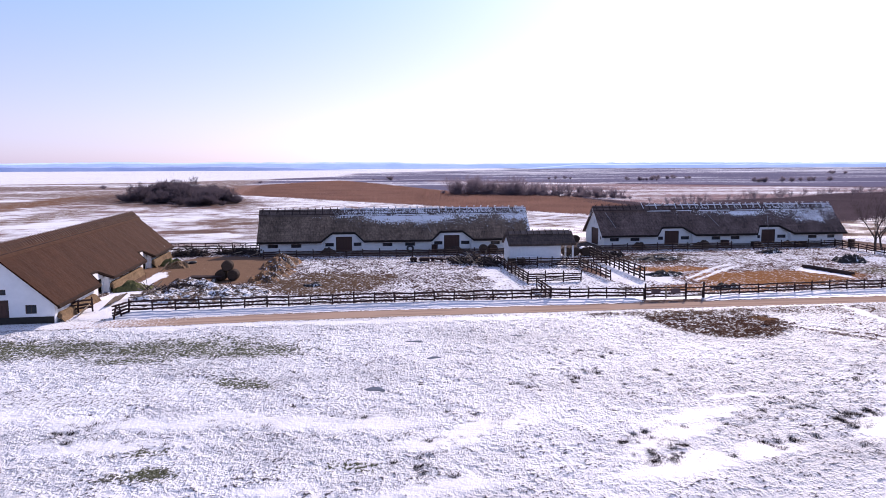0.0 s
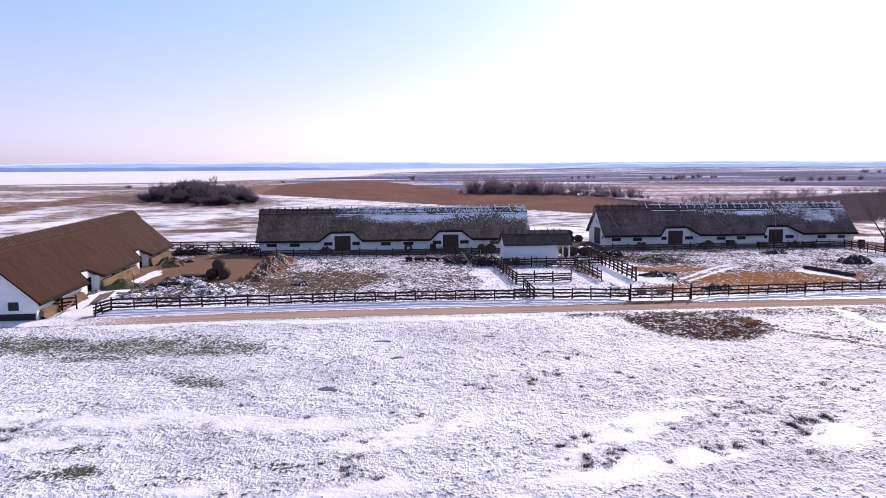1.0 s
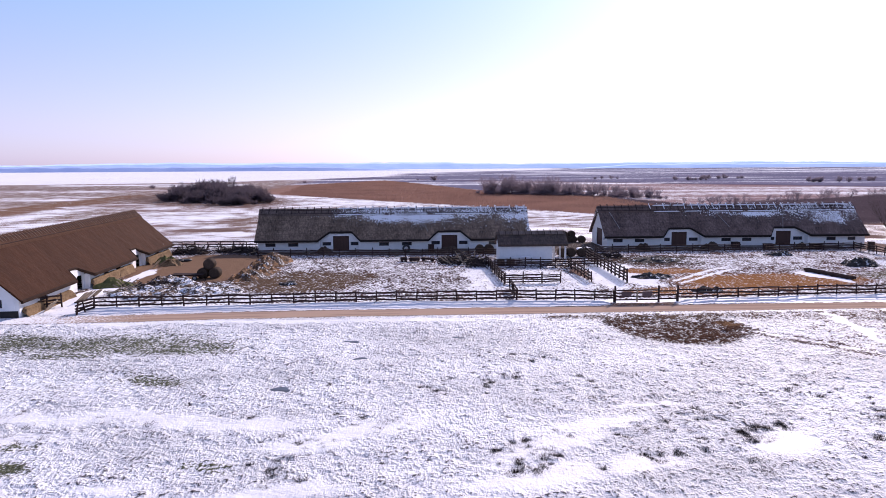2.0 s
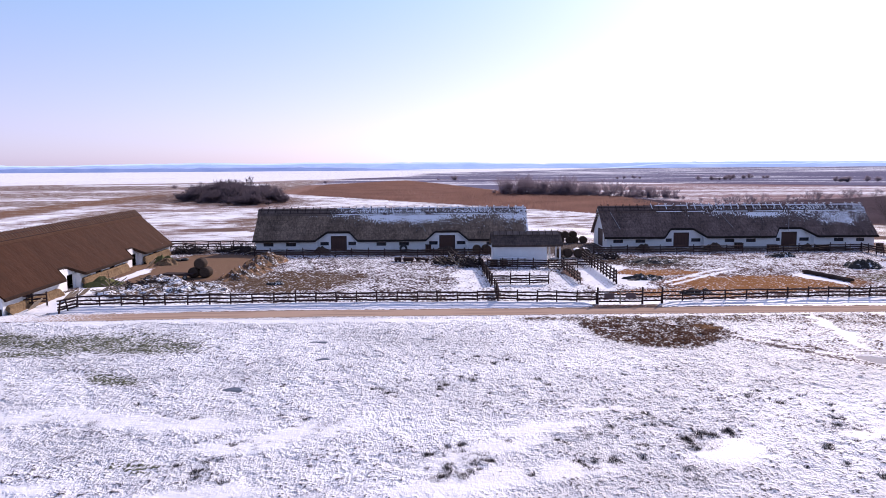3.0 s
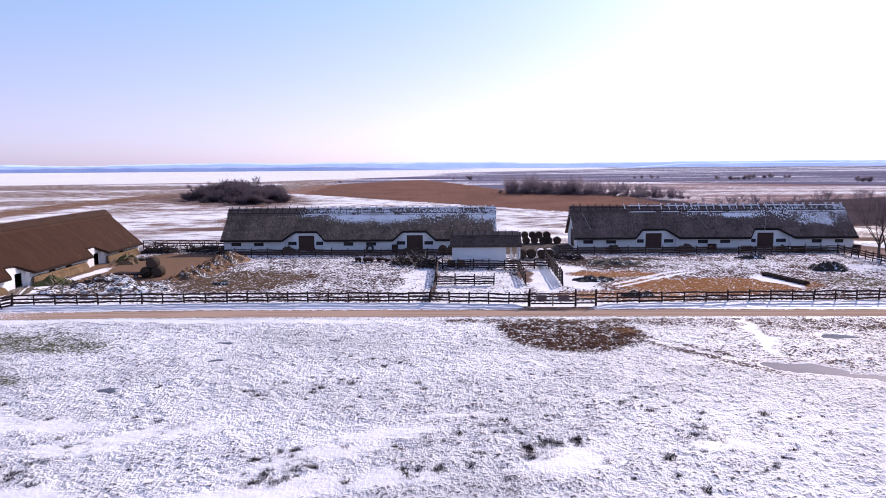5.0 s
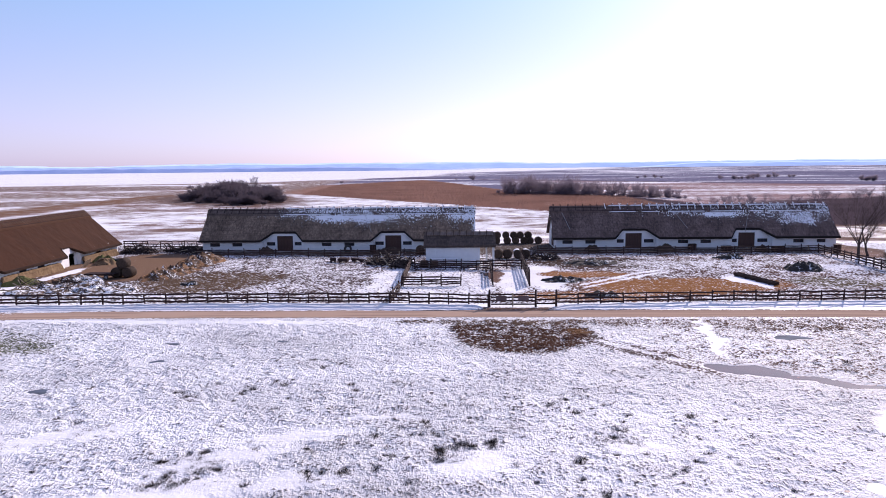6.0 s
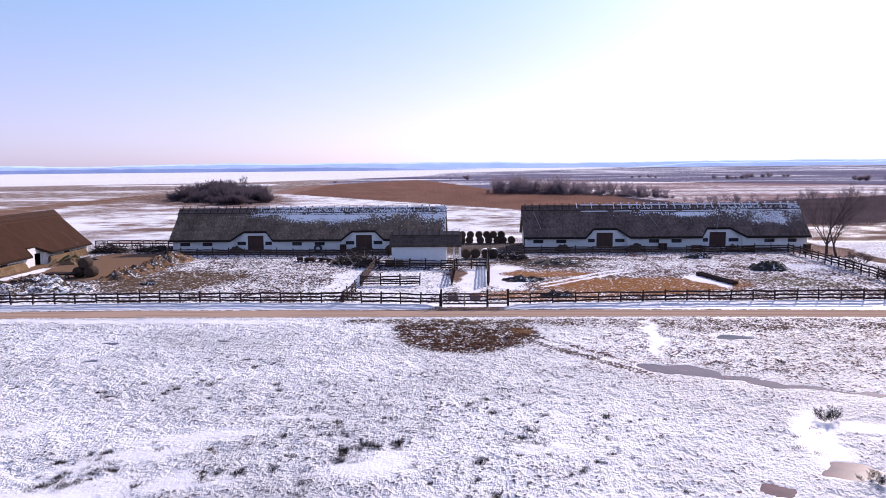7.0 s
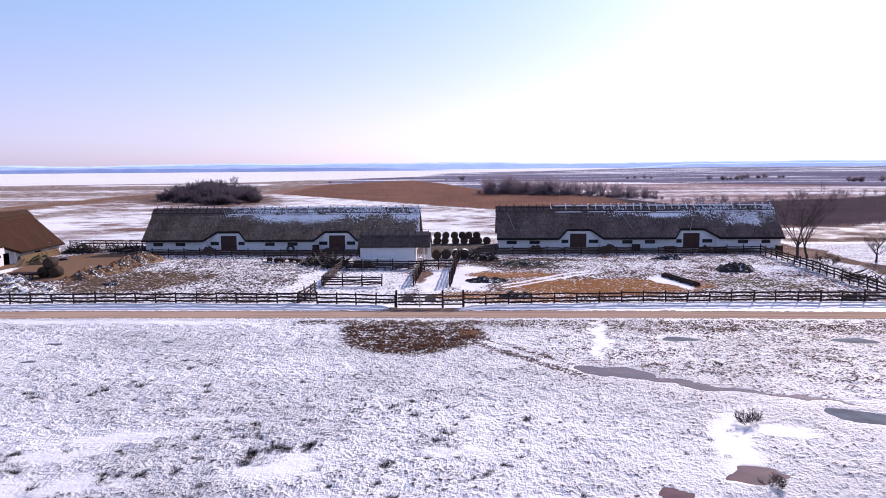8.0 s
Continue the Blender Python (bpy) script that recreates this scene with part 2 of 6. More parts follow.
M_PANEL = plain("faded_gate_boards", (0.12, 0.075, 0.075), (0.20, 0.135, 0.13), 5.0, 0.8, 0.3, 0.01)
M_FRAME = plain("dark_frame_wood", (0.05, 0.03, 0.022), (0.09, 0.055, 0.04), 6.0, 0.7, 0.3, 0.01)
M_GLASS = water_material("window_glass", (0.035, 0.042, 0.055), 0.12)
M_FENCE = plain("weathered_fence_wood", (0.024, 0.014, 0.014), (0.070, 0.044, 0.041), 9.0, 0.85, 0.5, 0.02, (0.5, 3, 3))
M_FENCE_LIGHT = plain("bleached_wood", (0.28, 0.22, 0.16), (0.45, 0.36, 0.27), 9.0, 0.85, 0.5, 0.02, (0.5, 3, 3))
M_STICK = plain("pale_ridge_sticks", (0.10, 0.065, 0.05), (0.26, 0.19, 0.16), 3.0, 0.9, 0.3, 0.02)
M_BARK = plain("grey_brown_bark", (0.036, 0.027, 0.026), (0.080, 0.060, 0.057), 6.0, 0.9, 0.5, 0.03)
M_TWIG = plain("bare_twigs", (0.040, 0.029, 0.031), (0.075, 0.055, 0.056), 1.0, 0.9, 0.0, 0.01)
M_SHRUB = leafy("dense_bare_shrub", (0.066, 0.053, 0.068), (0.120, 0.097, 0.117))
# paler copy of the shrub tone, distance haze painted into it
M_SHRUB_HAZED = leafy("haze_paled_shrub", (0.175, 0.142, 0.175), (0.26, 0.215, 0.25))
M_REED = leafy("dry_reed", (0.14, 0.080, 0.066), (0.27, 0.160, 0.130))
M_REED_DARK = leafy("brown_reed", (0.060, 0.046, 0.057), (0.108, 0.083, 0.098))
M_GRASS = plain("dead_grass", (0.020, 0.015, 0.016), (0.055, 0.042, 0.038), 0.6, 0.9, 0.0, 0.01)
M_STRAW = plain("straw", (0.10, 0.060, 0.034), (0.30, 0.20, 0.115), 7.0, 0.9, 0.6, 0.05)
M_HAYGREEN = plain("greenish_hay", (0.07, 0.075, 0.03), (0.16, 0.15, 0.06), 5.0, 0.9, 0.6, 0.05)
M_BALE = plain("old_bale_straw", (0.030, 0.021, 0.018), (0.115, 0.082, 0.064), 9.0, 0.95, 0.7, 0.05)
M_HEAP_SNOWY = heap_material("snowy_dung", (0.20, 0.115, 0.065), (0.028, 0.019, 0.016), 0.50)
M_HEAP_STRAW = heap_material("strawy_dung", (0.40, 0.19, 0.070), (0.050, 0.030, 0.022), 0.24)
M_HEAP_DARK = heap_material("dark_dung", (0.045, 0.038, 0.034), (0.020, 0.018, 0.018), 0.25)
M_BLACK = plain("black_rubber", (0.012, 0.012, 0.013), (0.03, 0.03, 0.032), 4.0, 0.6, 0.3, 0.02)
M_STEEL = plain("dull_galvanised_steel", (0.35, 0.35, 0.36), (0.5, 0.5, 0.5), 4.0, 0.45, 0.2, 0.01, metal=0.8)
M_PUDDLE = water_material("muddy_meltwater", (0.14, 0.055, 0.055), 0.10)
M_PUDDLE.node_tree.nodes["Principled BSDF"].inputs["Specular IOR Level"].default_value = 0.5
M_ICE = water_material("grey_puddle_ice", (0.115, 0.14, 0.185), 0.85)
M_ICE.node_tree.nodes["Principled BSDF"].inputs["Specular IOR Level"].default_value = 0.12
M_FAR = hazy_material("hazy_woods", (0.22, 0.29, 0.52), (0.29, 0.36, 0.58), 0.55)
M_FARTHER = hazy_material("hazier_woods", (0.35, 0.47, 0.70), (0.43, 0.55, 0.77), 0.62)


# ---- building helpers ----
def mesh_of(name, verts, faces, material, smooth=False):
    me = bpy.data.meshes.new(name)
    me.from_pydata([tuple(v) for v in verts], [], faces)
    me.materials.append(material)
    if smooth:
        me.polygons.foreach_set("use_smooth", [True] * len(me.polygons))
    me.update()
    return me


def piece(name, me, parent=None, m=None, label=""):
    ob = new(name, me)
    if parent is not None:
        ob.parent = parent
    if m is not None:
        ob.matrix_basis = m
    if label:
        tagged(ob, label)
    return ob


class Shape:
    """Gathers simple solids into one mesh."""

    def __init__(self):
        self.v, self.f = [], []

    def add(self, verts, faces):
        k = len(self.v)
        self.v += [tuple(p) for p in verts]
        self.f += [tuple(i + k for i in f) for f in faces]
        return self

    def box(self, x0, x1, y0, y1, z0, z1, bevel=0.0):
        if bevel <= 0:
            vs = [(x, y, z) for z in (z0, z1) for y in (y0, y1) for x in (x0, x1)]
            return self.add(vs, [(0, 2, 3, 1), (4, 5, 7, 6), (0, 1, 5, 4), (2, 6, 7, 3), (0, 4, 6, 2), (1, 3, 7, 5)])
        b = bevel
        vs = []
        for z, i in ((z0, b), (z0 + b, 0), (z1 - b, 0), (z1, b)):
            vs += [(x0 + i, y0 + i, z), (x1 - i, y0 + i, z), (x1 - i, y1 - i, z), (x0 + i, y1 - i, z)]
        fs = [(3, 2, 1, 0), (12, 13, 14, 15)]
        for r in range(3):
            for c in range(4):
                d = (c + 1) % 4
                fs.append((r * 4 + c, r * 4 + d, r * 4 + 4 + d, r * 4 + 4 + c))
        return self.add(vs, fs)

    def tube(self, points, radii, sides=6, cap=True):
        k = len(self.v)
        n = len(points)
        pts = [Vector(p) for p in points]
        for i, p in enumerate(pts):
            d = (pts[min(i + 1, n - 1)] - pts[max(i - 1, 0)]).normalized()
            a = d.cross(Vector((0, 0, 1)) if abs(d.z) < 0.9 else Vector((1, 0, 0))).normalized()
            b = d.cross(a)
            for s in range(sides):
                w = 2 * math.pi * s / sides
                self.v.append(tuple(p + (a * math.cos(w) + b * math.sin(w)) * radii[i]))
        for i in range(n - 1):
            for s in range(sides):
                e = (s + 1) % sides
                self.f.append((k + i * sides + s, k + i * sides + e, k + (i + 1) * sides + e, k + (i + 1) * sides + s))
        if cap:
            self.f.append(tuple(k + s for s in reversed(range(sides))))
            self.f.append(tuple(k + (n - 1) * sides + s for s in range(sides)))
        return self

    def mesh(self, name, material, smooth=False, weld=False):
        if weld:
            seen, order = {}, []
            for p in self.v:
                order.append(seen.setdefault(tuple(round(c, 4) for c in p), len(seen)))
            self.v, self.f = list(seen), [tuple(order[i] for i in f) for f in self.f]
        return mesh_of(name, self.v, self.f, material, smooth)


def lattice(ix, iy, seed):
    h = (ix.astype(np.int64) * 374761393 + iy.astype(np.int64) * 668265263 + seed * 974711) & 0x7fffffff
    h = (h ^ (h >> 13)) * 1274126177 & 0x7fffffff
    return ((h ^ (h >> 16)) & 0xffff) / 65535.0


def value_noise(x, y, seed=0):
    x0, y0 = np.floor(x), np.floor(y)
    fx, fy = x - x0, y - y0
    fx, fy = fx * fx * (3 - 2 * fx), fy * fy * (3 - 2 * fy)
    a, b = lattice(x0, y0, seed), lattice(x0 + 1, y0, seed)
    c, d = lattice(x0, y0 + 1, seed), lattice(x0 + 1, y0 + 1, seed)
    return (a * (1 - fx) + b * fx) * (1 - fy) + (c * (1 - fx) + d * fx) * fy


def fbm(x, y, seed=0, octaves=4):
    x, y = np.asarray(x, float), np.asarray(y, float)
    total, amp = np.zeros(np.broadcast(x, y).shape), 0.5
    for o in range(octaves):
        total = total + amp * value_noise(x * 2 ** o + 17.3 * o, y * 2 ** o - 9.1 * o, seed + o)
        amp *= 0.5
    return total / (1 - 0.5 ** octaves)


# ---- ground ----
def smooth_step(x, lo, hi):
    t = np.clip((x - lo) / (hi - lo), 0, 1)
    return t * t * (3 - 2 * t)


PUDDLES = [  # x, y, half length, half width, turn, kind
    (41.2, 43.4, 2.1, 1.1, -22, "mud"), (45.6, 41.0, 3.6, 0.48, -26, "mud"), (50.2, 38.9, 2.6, 0.30, -22, "mud"),
    (44.3, 29.6, 1.15, 0.75, 8, "mud"), (40.6, 27.9, 0.7, 0.35, 0, "mud"),
    (52.0, 36.0, 1.9, 0.9, -32, "ice"), (58.8, 51.1, 1.4, 0.7, -5, "ice"), (47.8, 51.2, 1.0, 0.5, 0, "ice"),
    (1.15, 39.0, 0.55, 0.34, 10, "ice"), (5.4, 45.1, 0.62, 0.28, 5, "ice"), (12.2, 50.2, 0.7, 0.26, -8, "ice"), (4.2, 49.6, 0.6, 0.2, 0, "ice"),
]


def ellipse(u, v, cu, cv, ru, rv, turn=0.0, soft=0.35):
    a = radians(turn)
    x, y = (u - cu) * math.cos(a) + (v - cv) * math.sin(a), (v - cv) * math.cos(a) - (u - cu) * math.sin(a)
    return 1 - smooth_step(np.sqrt((x / ru) ** 2 + (y / rv) ** 2), 1 - soft, 1 + soft)


def reed_front(u):
    """Edge of the reed bed towards the barns."""
    return np.maximum(143 + 6 * np.sin(u / 9), 236 - 1.25 * u)


def reed_back(u):
    """Edge of the reed bed towards the plain."""
    return np.interp(u, [-54, -10, 16, 36, 50, 78, 92, 180, 260], [426, 521, 430, 335, 296, 262, 205, 258, 290])


def zones(u, v):
    """Snow cover, colour of the bare soil and roughness of the relief at each place."""
    w1 = fbm(u / 5, v / 5, 3) - 0.5
    w2 = fbm(u / 5, v / 5, 8) - 0.5
    w3, w4 = fbm(u / 1.1, v / 1.1, 13, 3) - 0.5, fbm(u / 1.1, v / 1.1, 18, 3) - 0.5
    ru, rv = u, v
    du, dv = u + 3.5 * w1, v + 3.5 * w2
    cover = 0.79 + 0.14 * (fbm(u / 13, v / 9, 21, 3) - 0.5) + 0.12 * (fbm(u / 3.5, v / 2.6, 22, 3) - 0.5)
    soil = np.empty(u.shape + (3,))
    soil[...] = np.array((0.125, 0.116, 0.118)) + smooth_step(u, 30, 50)[..., None] * np.array((0.02, -0.012, -0.005))
    relief = np.full(u.shape, 1.0)

    def lay(mask, colour, level=None, rough=None, amount=1.0):
        nonlocal cover, relief
        m = mask * amount
        if colour is not None:
            soil[...] = soil * (1 - m[..., None]) + np.array(colour) * m[..., None]
        if level is not None:
            cover = cover * (1 - m) + level * m
        if rough is not None:
            relief = relief * (1 - m) + rough * m

    # meadow in front of the road
    front = 1 - smooth_step(v, 56.5, 57.5)
    drifts = np.zeros(u.shape)
    for cx, cy, a, b, turn in ((-3.5, 34.4, 3.6, 1.2, -6), (-10, 35.2, 6.5, 1.1, -4), (-10.5, 32.2, 4.2, 0.8, 0), (1.0, 33.6, 3.0, 0.9, 4), (6.4, 32.4, 3.6, 0.9, 24), (4.0, 31.0, 2.0, 0.6, 10),
                               (3.6, 26.5, 2.4, 0.7, 6), (14.8, 30.0, 3.4, 0.8, 26), (17.0, 32.5, 3.0, 0.8, 16), (13.6, 27.4, 3.4, 0.8, 10), (18.6, 28.4, 2.4, 0.7, 8), (25.4, 29.8, 2.4, 1.2, 14),
                               (33.0, 31.5, 1.6, 0.5, 6), (-6, 56.6, 15, 0.9, 0), (9, 56.0, 9, 0.7, 0), (20.3, 34.9, 0.8, 0.3, 10), (-20, 37, 6, 1.4, 0), (-3, 26.8, 2.2, 0.5, 0)):
        drifts = np.maximum(drifts, ellipse(u + 4.5 * w1 + 1.6 * w3, v + 2.6 * w2 + 1.2 * w4, cx, cy, a * 0.9, b, turn, 0.55))
    lay(front * drifts, None, 0.98 + 0.5 * w3, 0.22)
    # grass showing green through thin snow
    for cx, cy, a, b, level in ((-11.5, 50.0, 7.5, 3.0, 0.40), (-14.3, 46.6, 2.4, 1.0, 0.36), (-5.6, 48.6, 2.6, 1.3, 0.36), (-24, 50.6, 7.0, 3.4, 0.32), (-7.1, 41.7, 1.9, 1.0, 0.34), (-9.2, 31.0, 1.3, 0.6, 0.40), (-8.8, 28.2, 1.8, 0.8, 0.36), (0.2, 28.6, 1.6, 0.6, 0.5)):
        lay(front * ellipse(du, dv, cx, cy, a, b, 0, 0.7), (0.105, 0.112, 0.070), level, 0.7)
    lay(front * ellipse(du, dv, -14.5, 39.9, 5.0, 1.6, 0, 0.7), (0.16, 0.16, 0.165), 0.62, 0.35)
    lay(front * ellipse(ru + 1.8 * w1, rv + 1.8 * w2, 28.8, 52.4, 5.3, 5.4, 0, 0.14), (0.085, 0.044, 0.030), 0.27, 1.3)
    lay(front * ellipse(du, dv, 35, 57, 20, 2.0), (0.13, 0.085, 0.06), 0.42)
    lay(front * ellipse(du, dv, 58, 48, 22, 9), (0.16, 0.105, 0.085), 0.60)
    lay(front * ellipse(du, dv, 57, 55.5, 26, 2.6), (0.14, 0.09, 0.07), 0.47)
    lay(front * ellipse(ru + 1.6 * w1, rv + 1.4 * w2, 44.6, 32.8, 0.95, 4.2, -20), None, 1.2, 0.15)
    lay(front * ellipse(ru + 1.6 * w1, rv + 1.4 * w2, 47.3, 34.2, 1.6, 0.7, -15), None, 1.15, 0.2)
    lay(front * ellipse(ru + 2.2 * w1 + 1.3 * w3, rv, 42.1, 51.6, 0.48, 5.2, -11), None, 1.15, 0.2)
    lay(front * ellipse(ru, rv, 33.0, 53.0, 0.9, 1.0), (0.20, 0.11, 0.06), 0.05)
    for off in (0.0, -1.7, -2.3):
        line = 51.6 + off - 1.19 * (ru - 33.5)
        lay(front * (1 - smooth_step(np.abs(rv - line - 0.4 * w1), 0.16, 0.42)) * smooth_step(ru, 32.6, 34) * (1 - smooth_step(ru, 39, 40.5)), (0.10, 0.07, 0.06), 0.15, 0.4, 0.6)
    # yards behind the fence
    yard = smooth_step(v, 63.2, 63.8) * (1 - smooth_step(v, 109, 112))
    lay(yard, (0.080, 0.050, 0.043), 0.47 + 0.12 * w1, 0.8)
    lay(yard * smooth_step(u, 30, 33), (0.110, 0.064, 0.052), 0.46 + 0.25 * w1)
    lay(yard * ellipse(du, dv, -17, 87, 8.5, 12.5, 0, 0.15), (0.20, 0.126, 0.085), -0.1, 0.35)
    lay(yard * ellipse(du, dv, -19, 102, 8.5, 2.6, 0, 0.3), (0.07, 0.05, 0.045), 0.22, 0.8)
    lay(yard * ellipse(du, dv, -3, 76, 7.5, 6.5, 0, 0.3), (0.115, 0.075, 0.050), 0.20, 0.8)
    lay(yard * ellipse(du, dv, -12, 67, 9, 3.0, 0, 0.3), (0.09, 0.07, 0.06), 0.62, 1.0)
    lay(yard * ellipse(du, dv, 22.5, 72, 4.5, 11, 0, 0.2), None, 0.68, 0.6)
    lay(yard * ellipse(du, dv, 16.2, 77, 1.8, 9, 0, 0.4), None, 0.74, 0.5)
    lay(yard * ellipse(du, dv, 29.2, 76, 1.9, 8, 0, 0.3), (0.20, 0.13, 0.10), 0.85, 0.3)
    lay(yard * ellipse(du, dv, 27.6, 79, 0.9, 4, 0, 0.3), (0.17, 0.11, 0.09), 0.1, 0.3)
    lay(yard * ellipse(du, dv, 32.8, 80, 2.0, 9, 0, 0.3), None, 1.1, 0.3)
    lay(yard * ellipse(du, dv, 39.5, 88.5, 8.0, 4.8, 0, 0.3), (0.075, 0.052, 0.042), 0.20, 1.0)
    lay(yard * ellipse(du, dv, 38.0, 80.0, 5.0, 2.2, 0, 0.3), (0.28, 0.133, 0.060), 0.18, 0.5)
    lay(yard * ellipse(du, dv, 46.5, 72.6, 10.5, 5.2, 4, 0.18), (0.27, 0.128, 0.056), 0.19, 0.6)
    lay(yard * ellipse(du, dv, 36, 67.0, 6, 2.6, 0, 0.25), (0.28, 0.135, 0.06), 0.32, 0.5)
    lay(yard * ellipse(du, dv, 52, 88, 9, 3.0, 0, 0.3), (0.13, 0.095, 0.075), 0.55, 0.8)
    lay(yard * ellipse(du, dv, 62, 74, 5, 3.0, 0, 0.3), (0.13, 0.105, 0.07), 0.35, 0.8)
    lay(yard * ellipse(du, dv, 53.6, 74.6, 0.9, 4.2, 14, 0.3), None, 1.1, 0.2)
    lay(yard * ellipse(du, dv, 66.5, 84.5, 3.4, 2.6, 0, 0.5), None, 0.78, 0.5)
    for off in (0.0, 1.6):
        line = 71.5 + (ru - 36.5 + off) * 1.15 - 0.02 * (ru - 36.5) ** 2
        lay(yard * (1 - smooth_step(np.abs(rv - line + 0.9 * w1), 0.10, 0.70)) * smooth_step(ru, 35.8, 36.4) * (1 - smooth_step(ru, 45, 49)), None, 0.95, 0.3, 0.85)
    # bare soil before the barns, their cast shadow painted into its dark tone
    lay(yard * smooth_step(dv, 97.0, 98.5) * smooth_step(u, -13, -12) * (1 - smooth_step(u, 75.5, 77)), (0.10, 0.08, 0.07), 0.12, 0.3)
    lay(yard * smooth_step(u, 71, 72.5), (0.17, 0.12, 0.095), 0.66, 0.5)
    lay(yard * (1 - smooth_step(np.abs(du - 78.4 + 0.5 * np.sin(v / 8)), 0.9, 1.8)), (0.17, 0.118, 0.095), 0.12, 0.3)
    lay(yard * ellipse(du, dv, 75.5, 97.5, 3.2, 4.5, 0, 0.3), (0.24, 0.16, 0.13), 0.12, 0.3)
    lay(yard * (1 - smooth_step(np.abs(du + 21.8 - 0.02 * (dv - 80)), 0.7, 1.5)) * (1 - smooth_step(v, 84, 88)), None, 1.05, 0.2)
    # the dirt road, its verge and snow along it
    road_mid = 59.05 + 0.25 * np.sin(u / 17) - 0.6 * (1 - smooth_step(u, -20, -4))
    verge = smooth_step(v, 60.2, 60.7) * (1 - smooth_step(v, 63.0, 64.0))
    lay(verge, (0.11, 0.085, 0.07), 0.86 + 0.25 * w1, 0.3)
    off = np.abs(v - road_mid + 0.3 * w1)
    lay((1 - smooth_step(off, 1.30, 1.75)) * smooth_step(v, 55, 56), (0.115, 0.085, 0.07), 0.45, 0.5)
    lay((1 - smooth_step(off, 1.15, 1.35)) * smooth_step(v, 55, 56), (0.40, 0.285, 0.22), -0.12 + 0.85 * (1 - smooth_step(u + 6 * w2, -24, -8)), 0.05)
    # wheel ruts keep a little snow and mud
    for side in (-0.55, 0.62):
        rut = 1 - smooth_step(np.abs(v - road_mid - side + 0.12 * w1), 0.08, 0.26)
        lay(rut * smooth_step(fbm(u / 6, v / 2, 66 + int(side), 3), 0.42, 0.62) * smooth_step(v, 55, 56), (0.25, 0.175, 0.14), None, 0.2, 0.7)
    lay((1 - smooth_step(np.abs(v - 61.1), 0.5, 0.9)) * smooth_step(u, 25.5, 26.5) * (1 - smooth_step(u, 31, 33)), (0.17, 0.11, 0.085), 0.2, 0.3)
    # open land behind the barns
    back = smooth_step(v, 109, 113)
    streaks = fbm(u / 13 + 0.4 * w1, v / 7, 41, 5)
    mottle = fbm(u / 60, v / 34, 42, 4)
    lay(back, (0.22, 0.145, 0.12), 0.72 + 0.9 * (streaks - 0.5) + 0.9 * (fbm(u / 5, v / 6, 45, 3) - 0.5) + 0.35 * w2 * (1 - smooth_step(v, 150, 200)), 0.5)
    lay(back * smooth_step(u, 72, 80) * (1 - smooth_step(v, 138, 150)), (0.20, 0.135, 0.11), 0.42 + 2.0 * (streaks - 0.5) + 1.2 * w1, 0.8)
    lay(back * smooth_step(streaks, 0.52, 0.66) * (1 - smooth_step(v, 200, 240)), (0.20, 0.125, 0.10), 0.36)
    lay(back * ellipse(du, dv, -31, 158, 21, 13, 0, 0.5), (0.19, 0.122, 0.095), 0.22 + 0.8 * w1)
    lay(back * ellipse(du, dv, -33, 137, 11, 4.0), (0.17, 0.11, 0.09), -0.05)
    lay(back * ellipse(du, dv, -12, 150, 10, 2.5), (0.155, 0.105, 0.085), 0.45)
    # brown strips and mottled rough grass on the open plain to the west
    west = 1 - smooth_step(u, -40, -26)
    lay(back * west * (1 - smooth_step(v, 380, 410)), (0.23, 0.145, 0.125), 0.62 + 0.9 * (mottle - 0.5) + 1.1 * (streaks - 0.5) + 0.8 * (fbm(u / 6, v / 7, 45, 3) - 0.5))
    lay(back * west * smooth_step(v, 205, 230) * smooth_step(mottle, 0.42, 0.56), (0.20, 0.125, 0.095), 0.30)
    strip = 1 - smooth_step(np.abs(u + 100 + 10 * w1 + 6 * (fbm(v / 40, v * 0, 44, 2) - 0.5)), 5, 11)
    lay(back * strip * smooth_step(v, 150, 175) * (1 - smooth_step(v, 285, 310)), (0.215, 0.125, 0.085), 0.08)
    strip2 = 1 - smooth_step(np.abs(u + 74 + 8 * w2), 3, 8)
    lay(back * strip2 * smooth_step(v, 150, 165) * (1 - smooth_step(v, 205, 225)), (0.20, 0.125, 0.09), 0.35)
    lay(back * west * smooth_step(v + 20 * w1, 352, 362) * (1 - smooth_step(v + 30 * w2, 395, 412)), (0.20, 0.135, 0.115), 0.22)
    lay(back * ellipse(du, dv, -86, 262, 15, 9, 0, 0.4), (0.19, 0.12, 0.09), 0.12)
    lay(back * ellipse(du, dv, -63.5, 257, 24, 54, 30, 0.3), (0.15, 0.10, 0.085), 0.10)
    wob = 14 * (fbm(u / 40, v / 300, 47, 3) - 0.5)
    reeds = smooth_step(v - reed_front(u) + wob, 0, 8) * (1 - smooth_step(v - reed_back(u) + wob, -8, 8)) * smooth_step(u + 50 + 0.08 * (v - 296) + 1.6 * wob, -8, 8)
    lay(reeds, (0.265, 0.155, 0.122), 0.0, 0.3)
    lay(reeds * smooth_step(u, 66, 84), (0.078, 0.060, 0.073))
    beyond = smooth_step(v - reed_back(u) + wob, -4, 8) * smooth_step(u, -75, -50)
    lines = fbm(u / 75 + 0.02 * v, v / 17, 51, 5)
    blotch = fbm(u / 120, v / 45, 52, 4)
    # pale pinkish stubble first, then dark fields in strips with bluish haze painted in
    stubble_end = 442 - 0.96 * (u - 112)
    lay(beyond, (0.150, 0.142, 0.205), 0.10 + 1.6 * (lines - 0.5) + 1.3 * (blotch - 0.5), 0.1)
